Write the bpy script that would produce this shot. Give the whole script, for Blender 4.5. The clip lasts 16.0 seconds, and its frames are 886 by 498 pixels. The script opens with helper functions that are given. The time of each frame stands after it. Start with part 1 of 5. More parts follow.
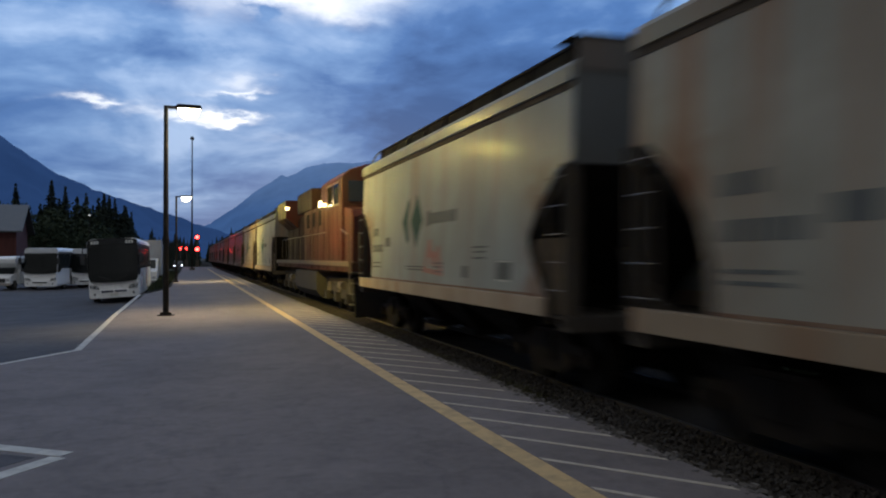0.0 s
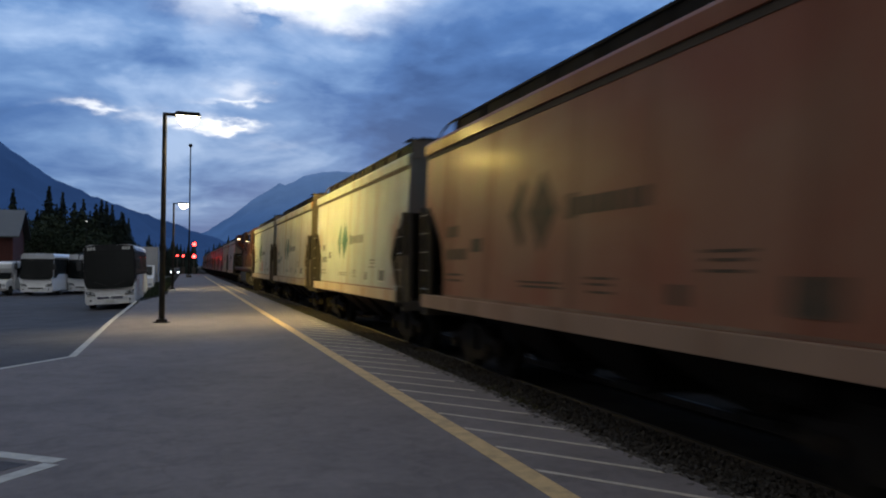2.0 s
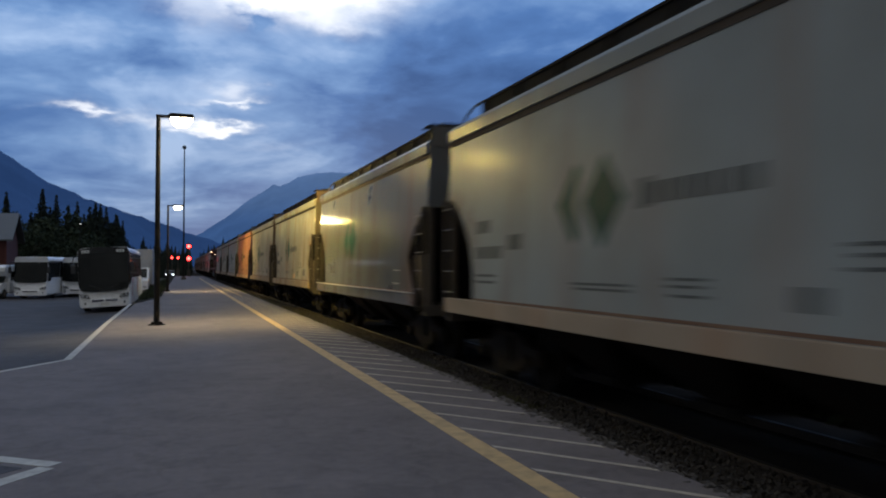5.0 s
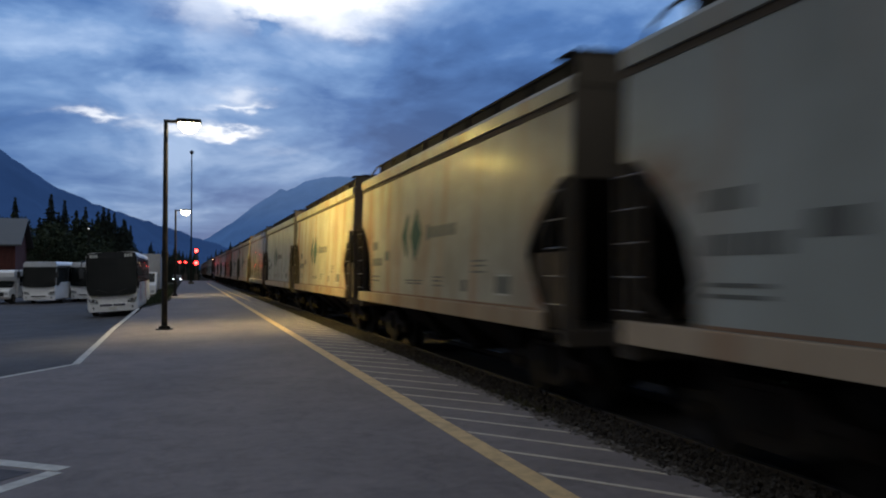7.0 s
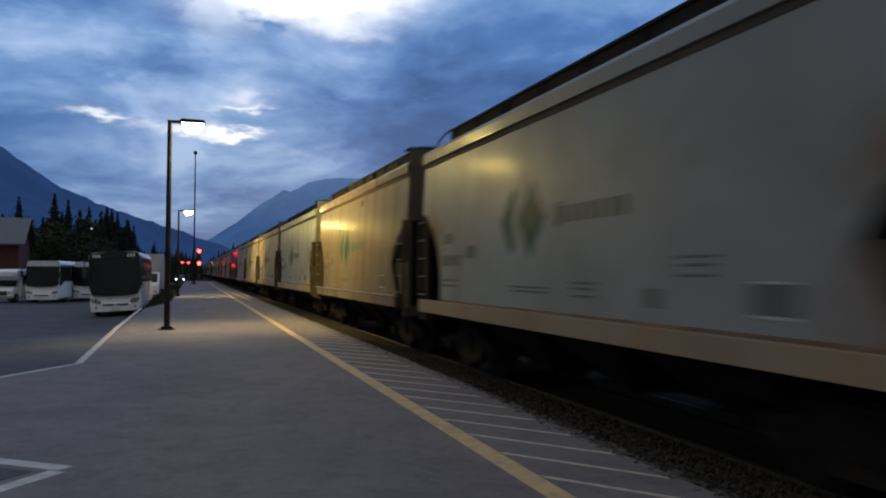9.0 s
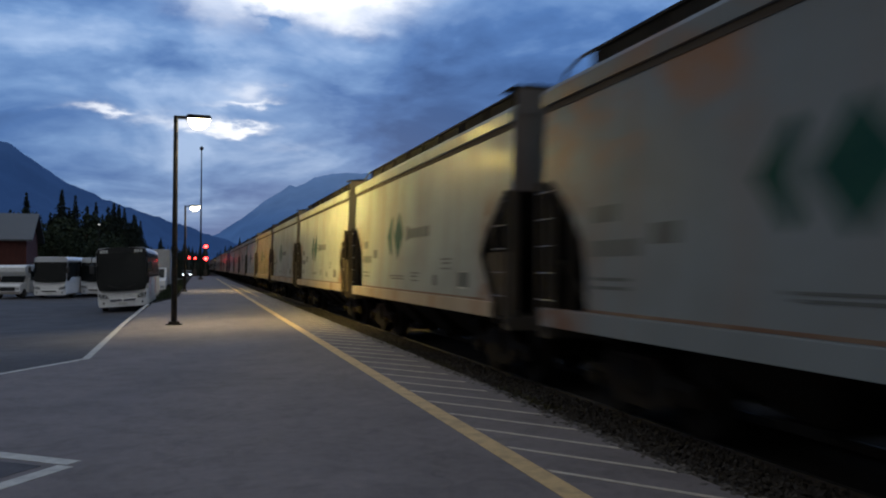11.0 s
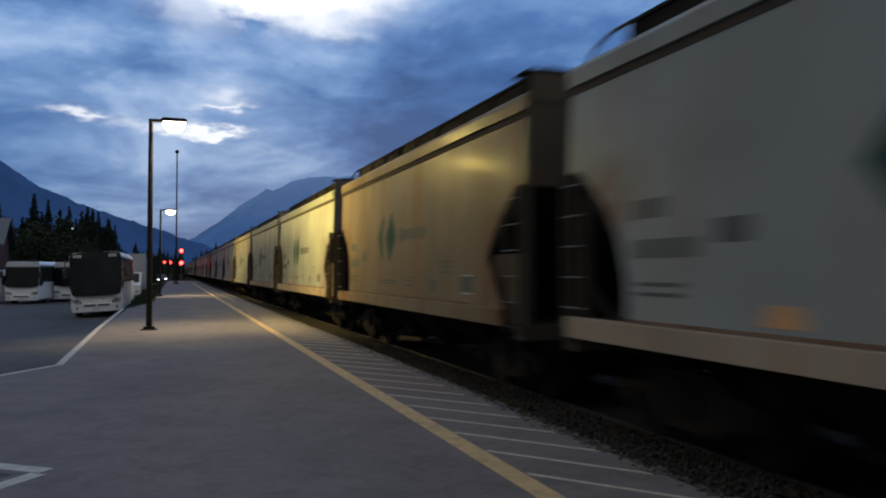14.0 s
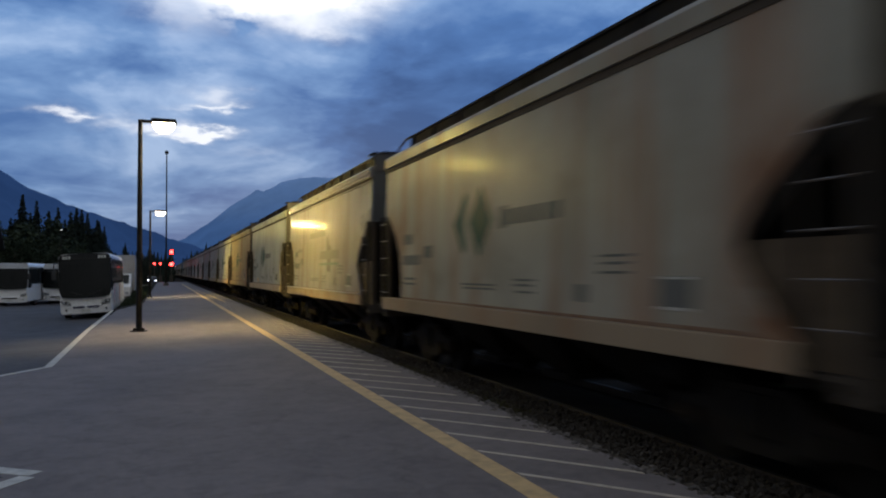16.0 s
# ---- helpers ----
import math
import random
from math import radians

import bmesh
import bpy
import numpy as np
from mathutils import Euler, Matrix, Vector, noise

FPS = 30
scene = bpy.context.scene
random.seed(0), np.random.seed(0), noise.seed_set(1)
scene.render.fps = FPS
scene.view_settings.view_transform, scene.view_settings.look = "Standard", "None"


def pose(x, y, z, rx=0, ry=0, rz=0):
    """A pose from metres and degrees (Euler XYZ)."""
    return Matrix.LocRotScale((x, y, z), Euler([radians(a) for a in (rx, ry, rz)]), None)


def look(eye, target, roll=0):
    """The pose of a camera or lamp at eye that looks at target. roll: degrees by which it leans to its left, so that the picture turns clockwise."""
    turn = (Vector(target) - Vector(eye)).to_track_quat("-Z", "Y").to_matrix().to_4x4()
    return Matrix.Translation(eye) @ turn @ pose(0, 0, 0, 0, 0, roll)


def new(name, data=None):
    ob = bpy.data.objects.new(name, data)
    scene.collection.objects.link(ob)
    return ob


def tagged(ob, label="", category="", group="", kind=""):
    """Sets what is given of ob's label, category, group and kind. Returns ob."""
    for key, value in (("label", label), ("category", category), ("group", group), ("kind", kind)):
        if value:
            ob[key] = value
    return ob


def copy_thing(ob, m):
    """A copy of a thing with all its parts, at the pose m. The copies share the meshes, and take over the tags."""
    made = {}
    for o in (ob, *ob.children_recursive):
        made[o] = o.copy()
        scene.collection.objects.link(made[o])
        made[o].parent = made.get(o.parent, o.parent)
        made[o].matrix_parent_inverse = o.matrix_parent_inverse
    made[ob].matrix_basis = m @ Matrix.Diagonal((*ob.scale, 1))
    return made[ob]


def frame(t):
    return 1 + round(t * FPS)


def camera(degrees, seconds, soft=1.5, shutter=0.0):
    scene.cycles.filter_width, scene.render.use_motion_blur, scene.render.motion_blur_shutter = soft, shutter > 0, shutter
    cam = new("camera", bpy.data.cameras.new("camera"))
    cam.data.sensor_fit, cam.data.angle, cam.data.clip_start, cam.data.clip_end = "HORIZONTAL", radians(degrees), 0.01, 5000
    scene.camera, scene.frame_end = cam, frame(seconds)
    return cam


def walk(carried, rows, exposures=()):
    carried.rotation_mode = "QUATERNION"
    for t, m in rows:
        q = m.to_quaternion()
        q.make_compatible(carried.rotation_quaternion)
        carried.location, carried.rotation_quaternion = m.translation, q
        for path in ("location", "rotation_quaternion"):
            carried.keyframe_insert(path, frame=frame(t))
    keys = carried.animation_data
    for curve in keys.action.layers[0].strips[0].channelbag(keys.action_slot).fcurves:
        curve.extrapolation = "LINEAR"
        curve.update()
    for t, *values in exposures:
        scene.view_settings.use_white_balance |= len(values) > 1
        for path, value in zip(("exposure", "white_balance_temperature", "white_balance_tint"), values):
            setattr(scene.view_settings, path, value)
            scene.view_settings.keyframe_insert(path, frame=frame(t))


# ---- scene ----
# The camera stands on the platform, hand-held; the track runs along +y, z = 0 is the platform.
cam = camera(58.5, 16.0, 2.0, 0.7)
EYE = (0.0, 0.0, 1.65)
TURNS = [(0, -17.783, 0.591, -0.143), (0.5, -17.849, 0.604, 0.195), (1, -17.846, 0.982, 0.460), (1.5, -17.845, 1.135, 0.476), (2, -17.985, 1.308, 0.472), (2.5, -18.183, 1.205, 0.363), (3, -18.449, 0.962, 0.348), (3.5, -18.599, 1.071, 0.195), (4, -18.578, 1.175, 0.148), (6.5, -17.901, 1.525, -0.114), (7, -17.846, 1.593, -0.119), (7.5, -17.808, 1.631, -0.005), (8, -17.755, 1.520, 0.028), (8.5, -17.740, 1.557, 0.009), (9, -17.654, 1.734, 0.252), (11.5, -17.186, 1.179, 0.103), (12, -17.636, 1.062, 0.147), (12.5, -17.915, 1.234, 0.083), (13, -18.247, 1.273, 0.018), (13.5, -18.603, 1.500, -0.132), (14, -18.821, 1.621, -0.052), (14.5, -19.065, 1.810, 0.035), (15, -19.140, 1.916, 0.010), (15.5, -19.321, 1.872, -0.099), (16, -19.473, 1.644, -0.246)]


def aim(yaw, pitch, roll):
    y, p = radians(yaw), radians(pitch)
    ahead = Vector((-math.sin(y) * math.cos(p), math.cos(y) * math.cos(p), math.sin(p)))
    return look(EYE, Vector(EYE) + ahead * 10, roll)


walk(cam, [(t, aim(a, b, c)) for t, a, b, c in TURNS], [(0, 0.12), (3, 0.05), (7, 0.01), (12, -0.02), (16, -0.07)])

# ---- light ----
TRACK_X, RAIL_Z = 6.07, -0.22
PITCH, SPEED, FIRST = 13.75, 17.75, 21.4


class Nodes:
    """Short hand for a node tree."""

    def __init__(self, tree):
        self.tree = tree
        tree.nodes.clear()

    def add(self, kind, ins=None):
        n = self.tree.nodes.new(kind)
        return self.fill(n, ins)

    def fill(self, n, ins):
        for k, v in (ins or {}).items():
            s = n.inputs[k]
            if isinstance(v, bpy.types.NodeSocket):
                self.tree.links.new(v, s)
            else:
                s.default_value = v
        return n

    def math(self, op, a, b=0.0, clamp=False):
        n = self.tree.nodes.new("ShaderNodeMath")
        n.operation, n.use_clamp = op, clamp
        return self.fill(n, {0: a, 1: b}).outputs[0]

    def mix(self, fac, a, b, blend="MIX"):
        n = self.tree.nodes.new("ShaderNodeMix")
        n.data_type, n.blend_type = "RGBA", blend
        return self.fill(n, {0: fac, 6: a, 7: b}).outputs[2]

    def ramp(self, fac, stops):
        n = self.add("ShaderNodeValToRGB", {0: fac})
        el = n.color_ramp.elements
        while len(el) < len(stops):
            el.new(0.5)
        for e, (pos, col) in zip(el, stops):
            e.position = pos
            e.color = (*col, 1) if len(col) == 3 else col
        return n.outputs[0]

    def noise(self, vec, scale, detail=4.0, rough=0.55, distort=0.0):
        return self.add("ShaderNodeTexNoise", {"Vector": vec, "Scale": scale, "Detail": detail, "Roughness": rough, "Distortion": distort}).outputs[0]


def make_world():
    w = bpy.data.worlds.new("dusk")
    scene.world = w
    w.use_nodes = True
    n = Nodes(w.node_tree)
    way = n.add("ShaderNodeTexCoord").outputs["Generated"]
    xyz = n.add("ShaderNodeSeparateXYZ", {0: way}).outputs
    up = n.math("MAXIMUM", xyz[2], 0.0)
    # the cloud deck in perspective
    inv = n.math("DIVIDE", 1.0, n.math("ADD", up, 0.24))
    deck = n.add("ShaderNodeCombineXYZ", {0: n.math("MULTIPLY", xyz[0], inv), 1: n.math("MULTIPLY", xyz[1], inv), 2: 0.3}).outputs[0]
    big = n.noise(deck, 2.0, 5.0, 0.5, 0.6)
    fine = n.noise(deck, 6.5, 5.0, 0.55, 0.5)
    mass = n.math("ADD", n.math("MULTIPLY", big, 0.80), n.math("MULTIPLY", fine, 0.20))
    az = n.math("MULTIPLY", n.math("ARCTAN2", xyz[0], xyz[1]), 57.296)
    el = n.math("MULTIPLY", n.math("ARCSINE", xyz[2]), 57.296)
    wob = n.add("ShaderNodeTexNoise", {"Vector": deck, "Scale": 8.0, "Detail": 5.0, "Roughness": 0.55})
    rgb = n.add("ShaderNodeSeparateColor", {0: wob.outputs[1]}).outputs
    az = n.math("ADD", az, n.math("ADD", 1.3, n.math("MULTIPLY", n.math("SUBTRACT", rgb[0], 0.5), 7.0)))
    el = n.math("ADD", el, n.math("ADD", 0.85, n.math("MULTIPLY", n.math("SUBTRACT", rgb[1], 0.5), 2.6)))

    def bumps(spots):
        total = None
        for a, e, wa, we, s in spots:
            qa = n.math("POWER", n.math("DIVIDE", n.math("SUBTRACT", az, a), wa), 2.0)
            qe = n.math("POWER", n.math("DIVIDE", n.math("SUBTRACT", el, e), we), 2.0)
            g = n.math("MULTIPLY", n.math("EXPONENT", n.math("MULTIPLY", n.math("ADD", qa, qe), -1.0)), s)
            total = g if total is None else n.math("ADD", total, g)
        return total

    mass = n.math("ADD", mass, bumps(CLOUDS))
    cloud = n.ramp(mass, [(0.28, (0.034, 0.092, 0.255)), (0.42, (0.068, 0.162, 0.395)), (0.54, (0.160, 0.290, 0.55)), (0.68, (0.36, 0.50, 0.75))])
    # last light of the sky behind the deck
    air = n.add("ShaderNodeTexSky")
    air.sky_type, air.sun_disc, air.sun_elevation, air.sun_rotation = "NISHITA", False, radians(2.0), radians(8)
    sky = air.outputs[0]
    cloud = n.mix(1.0, cloud, n.mix(1.0, sky, (0.004, 0.006, 0.010, 1), "MULTIPLY"), "ADD")
    # pale haze low over the valley
    low = n.math("POWER", n.math("SUBTRACT", 1.0, up, True), 14.0)
    cloud = n.mix(n.math("MULTIPLY", low, 0.5), cloud, (0.066, 0.135, 0.305, 1))
    # breaks in the deck, where the bright sky shows
    total = bumps(BREAKS)
    cloud = n.mix(n.math("MINIMUM", total, 1.0), cloud, (0.95, 0.98, 1.05, 1))
    # overhead and towards the west, behind the camera, the overcast is paler and less blue
    west = n.add("ShaderNodeVectorMath", {0: way, 1: (-0.50, -0.64, 0.58)})
    west.operation = "DOT_PRODUCT"
    pale = n.add("ShaderNodeMapRange", {0: west.outputs["Value"], 1: -0.15, 2: 0.55})
    pale.interpolation_type = "SMOOTHSTEP"
    cloud = n.mix(pale.outputs[0], cloud, n.mix(1.0, n.ramp(mass, [(0.3, (0.6, 0.6, 0.6)), (0.7, (1.3, 1.3, 1.3))]), (*WEST, 1), "MULTIPLY"))
    # an overcast sky is brightest overhead
    lift = n.math("ADD", 1.0, n.math("MULTIPLY", n.math("POWER", up, 1.5), ZENITH))
    bg = n.add("ShaderNodeBackground", {0: cloud, 1: lift})
    out = n.add("ShaderNodeOutputWorld", {0: bg.outputs[0]})


# breaks and thicker or thinner parts of the deck: bearing, height, half widths, strength
BREAKS = [(8.9, 20.7, 5.6, 1.9, 3.0), (11.2, 17.9, 2.5, 0.7, 0.55), (4.4, 13.0, 1.6, 0.6, 0.55), (4.0, 12.2, 1.6, 0.2, 0.8), (-4.8, 11.3, 1.8, 0.3, 0.85), (-0.1, 10.7, 2.0, 0.4, 0.8), (3.7, 10.4, 2.0, 0.3, 1.6), (6.6, 18.5, 1.1, 0.9, -0.7), (1.2, 10.0, 1.0, 0.2, 0.7), (2.1, 18.3, 1.6, 1.2, 0.3), (7.6, 9.3, 2.0, 0.3, 0.12)]
CLOUDS = [(-9.5, 15.6, 4.5, 1.2, 0.1), (-5.8, 12.8, 7.8, 1.3, 0.1), (5.2, 15.6, 4.5, 1.6, 0.12), (-3.7, 6.8, 7.0, 1.8, 0.05), (3.7, 8.7, 7.0, 1.6, 0.06), (16.9, 15.8, 2.5, 1.2, 0.08), (-10.8, 10.9, 4.9, 1.6, 0.06), (12.0, 9.5, 3.3, 1.6, 0.03), (-2.7, 14.8, 4.5, 1.1, -0.11), (-8.5, 18.1, 6.1, 0.9, -0.08), (-9.5, 13.8, 2.5, 0.8, -0.06), (23.0, 14.5, 9.5, 5.0, -0.20), (-7.0, 16.0, 8.0, 3.0, 0.06), (4.0, 16.5, 7.0, 3.0, 0.07), (21.0, 16.0, 4.5, 5.0, -0.06), (15.0, 9.8, 6.0, 2.5, -0.06), (12.0, 17.5, 6.0, 3.5, 0.05), (17.0, 10.0, 6.0, 3.0, -0.06), (14.4, 12.0, 7.0, 1.8, -0.05), (8.2, 17.3, 2.0, 1.8, -0.06), (11.5, 15.5, 5.0, 4.0, 0.07), (13.2, 16.9, 2.5, 0.9, -0.11), (3.7, 10.9, 2.5, 0.6, -0.05), (8.8, 5.6, 4.5, 2.5, -0.08), (-1.2, 10.3, 3.3, 0.8, -0.04), (0.3, 17.5, 2.5, 0.9, -0.06)]
ZENITH = 0.9
WEST = (0.232, 0.240, 0.246)
make_world()
LAMP_POWER, RED_POWER = 1040.0, 1.2

# ---- materials ----


def material(name, base, rough=0.6, metal=0.0, spot=None, scale=8.0, amount=0.5, grain=60.0, bump=0.1, spec=0.5, coat=0.0, stretch=(1, 1, 1), random=0.0, island=False):
    """A surface: base colour, stains of a second colour, fine grain and relief."""
    m = bpy.data.materials.new(name)
    m.use_nodes = True
    n = Nodes(m.node_tree)
    where = n.add("ShaderNodeTexCoord").outputs["Object"]
    info = n.add("ShaderNodeObjectInfo").outputs["Random"]
    where = n.add("ShaderNodeVectorMath", {0: where, 1: n.add("ShaderNodeCombineXYZ", {0: n.math("MULTIPLY", info, 37.0), 1: n.math("MULTIPLY", info, 91.0), 2: 0.0}).outputs[0]}).outputs[0]
    long = n.add("ShaderNodeMapping", {"Vector": where, "Scale": stretch}).outputs[0]
    coarse = n.noise(long, scale, 5.0, 0.6)
    fine = n.noise(where, grain, 3.0, 0.6)
    spot = spot or tuple(c * 0.6 for c in base)
    col = n.mix(n.math("MULTIPLY", n.ramp(coarse, [(0.42, (0, 0, 0)), (0.68, (1, 1, 1))]), amount), (*base, 1), (*spot, 1))
    col = n.mix(0.35, col, n.ramp(fine, [(0.3, (0.55, 0.55, 0.55)), (0.7, (1, 1, 1))]), "MULTIPLY")
    if random or island:
        r = n.add("ShaderNodeNewGeometry").outputs["Random Per Island"] if island else info
        v = n.math("ADD", 1.0 - (random or 0.4) / 2, n.math("MULTIPLY", r, random or 0.4))
        col = n.mix(1.0, col, n.add("ShaderNodeCombineColor", {0: v, 1: v, 2: v}).outputs[0], "MULTIPLY")
    rr = n.math("ADD", rough, n.math("MULTIPLY", n.math("SUBTRACT", coarse, 0.5), min(0.3, rough * 1.2)), True)
    relief = n.add("ShaderNodeBump", {"Strength": bump, "Distance": 0.02, "Height": n.math("ADD", fine, coarse)}).outputs[0]
    b = n.add("ShaderNodeBsdfPrincipled", {"Base Color": col, "Roughness": rr, "Metallic": metal, "Specular IOR Level": spec, "Coat Weight": coat, "Normal": relief})
    n.add("ShaderNodeOutputMaterial", {0: b.outputs[0]})
    return m


def paint(name, base, rust=(0.31, 0.135, 0.06), streak=0.45, grime=(0.10, 0.085, 0.06), dirt=0.3, rough=0.40, spec=0.035, coat=0.017, worn=0.0, crown=0.0, coat_rough=0.15):
    """Weathered car paint: rust running down in streaks, road dirt, a dull gloss drawn out by uneven sheets."""
    m = bpy.data.materials.new(name)
    m.use_nodes = True
    n = Nodes(m.node_tree)
    obj = n.add("ShaderNodeTexCoord").outputs["Object"]
    info = n.add("ShaderNodeObjectInfo").outputs["Random"]
    shift = n.add("ShaderNodeCombineXYZ", {0: 0.0, 1: n.math("MULTIPLY", info, 173.0), 2: n.math("MULTIPLY", info, 3.0)}).outputs[0]
    where = n.add("ShaderNodeVectorMath", {0: obj, 1: shift}).outputs[0]
    runs = n.noise(n.add("ShaderNodeMapping", {"Vector": where, "Scale": (0.6, 1.5, 0.10)}).outputs[0], 1.3, 5.0, 0.6, 0.3)
    lines = n.noise(n.add("ShaderNodeMapping", {"Vector": where, "Scale": (1, 9, 0.22)}).outputs[0], 1.6, 4.0, 0.6)
    cloudy = n.noise(where, 0.55, 6.0, 0.62, 0.4)
    speck = n.noise(where, 23.0, 4.0, 0.7)
    col = n.mix(n.math("MULTIPLY", n.ramp(cloudy, [(0.40, (0, 0, 0)), (0.72, (1, 1, 1))]), dirt), (*base, 1), (*grime, 1))
    stain = n.math("MULTIPLY", n.ramp(runs, [(0.50, (0, 0, 0)), (0.66, (1, 1, 1))]), n.ramp(lines, [(0.3, (0.3, 0.3, 0.3)), (0.65, (1, 1, 1))]))
    col = n.mix(n.math("MULTIPLY", stain, streak), col, (*rust, 1))
    if worn:
        # rust creeping in from the cut corners over the bogies
        at = n.add("ShaderNodeSeparateXYZ", {0: obj}).outputs
        ends = n.math("DIVIDE", n.math("SUBTRACT", n.math("ABSOLUTE", at[1]), 4.35), 0.9, True)
        low = n.math("DIVIDE", n.math("SUBTRACT", 3.25, at[2]), 0.5, True)
        patchy = n.ramp(n.noise(where, 1.7, 6.0, 0.65, 0.5), [(0.34, (0, 0, 0)), (0.60, (1, 1, 1))])
        col = n.mix(n.math("MULTIPLY", n.math("MULTIPLY", n.math("POWER", ends, 1.6), low), n.math("MULTIPLY", patchy, worn)), col, tuple(c * 0.62 for c in rust) + (1,))
    if crown:
        # orange rust blooming under the top chord
        at = n.add("ShaderNodeSeparateXYZ", {0: obj}).outputs
        high = n.math("DIVIDE", n.math("SUBTRACT", at[2], 2.7), 1.1, True)
        bloom = n.ramp(n.noise(n.add("ShaderNodeMapping", {"Vector": where, "Scale": (1, 0.8, 1.6)}).outputs[0], 0.8, 6.0, 0.6, 0.6), [(0.46, (0, 0, 0)), (0.64, (1, 1, 1))])
        col = n.mix(n.math("MULTIPLY", n.math("MULTIPLY", high, bloom), crown), col, (0.34, 0.165, 0.07, 1))
    chips = n.math("MULTIPLY", n.ramp(speck, [(0.62, (0, 0, 0)), (0.72, (1, 1, 1))]), streak * 0.5)
    col = n.mix(chips, col, (*rust, 1))
    col = n.mix(0.25, col, n.ramp(lines, [(0.3, (0.6, 0.6, 0.6)), (0.7, (1, 1, 1))]), "MULTIPLY")
    rr = n.math("ADD", rough, n.math("ADD", n.math("MULTIPLY", stain, 0.3), n.math("MULTIPLY", n.math("SUBTRACT", cloudy, 0.5), 0.2)), True)
    sheet = n.noise(n.add("ShaderNodeMapping", {"Vector": where, "Scale": (0.3, 4.0, 0.12)}).outputs[0], 2.0, 2.0, 0.5)
    relief = n.add("ShaderNodeBump", {"Strength": 0.16, "Distance": 0.006, "Height": sheet}).outputs[0]
    relief = n.add("ShaderNodeBump", {"Strength": 0.05, "Distance": 0.003, "Height": speck, "Normal": relief}).outputs[0]
    wavy = n.add("ShaderNodeBump", {"Strength": 1.0, "Distance": 0.004, "Height": sheet}).outputs[0]
    b = n.add("ShaderNodeBsdfPrincipled", {"Base Color": col, "Roughness": rr, "Specular IOR Level": spec, "Coat Weight": coat, "Coat Roughness": coat_rough, "Normal": relief, "Coat Normal": wavy})
    n.add("ShaderNodeOutputMaterial", {0: b.outputs[0]})
    return m


def glow(name, colour, strength):
    m = bpy.data.materials.new(name)
    m.use_nodes = True
    n = Nodes(m.node_tree)
    e = n.add("ShaderNodeEmission", {0: (*colour, 1), 1: strength})
    n.add("ShaderNodeOutputMaterial", {0: e.outputs[0]})
    return m


def far_hill(name, base, air, share, veil, low, high):
    """Wooded slopes kilometres off; the haze of the air is put into a blue glow."""
    m = bpy.data.materials.new(name)
    m.use_nodes = True
    n = Nodes(m.node_tree)
    where = n.add("ShaderNodeTexCoord").outputs["Object"]
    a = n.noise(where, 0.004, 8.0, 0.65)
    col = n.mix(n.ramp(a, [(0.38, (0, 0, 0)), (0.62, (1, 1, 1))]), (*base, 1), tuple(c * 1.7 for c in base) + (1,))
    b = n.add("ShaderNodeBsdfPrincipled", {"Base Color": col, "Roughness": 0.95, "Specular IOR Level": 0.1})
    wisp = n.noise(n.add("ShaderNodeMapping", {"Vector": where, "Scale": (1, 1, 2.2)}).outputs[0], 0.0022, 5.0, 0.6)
    # the glow turns paler with height, painting the cloud haze over the tops
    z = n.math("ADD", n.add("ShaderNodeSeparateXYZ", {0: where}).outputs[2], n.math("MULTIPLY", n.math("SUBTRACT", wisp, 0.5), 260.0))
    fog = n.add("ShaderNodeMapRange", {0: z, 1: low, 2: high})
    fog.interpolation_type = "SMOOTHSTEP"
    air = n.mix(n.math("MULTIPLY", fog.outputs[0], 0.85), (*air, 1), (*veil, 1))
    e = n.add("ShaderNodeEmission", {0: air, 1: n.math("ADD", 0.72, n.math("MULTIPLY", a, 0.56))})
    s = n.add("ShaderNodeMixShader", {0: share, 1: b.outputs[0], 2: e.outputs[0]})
    n.add("ShaderNodeOutputMaterial", {0: s.outputs[0]})
    return m


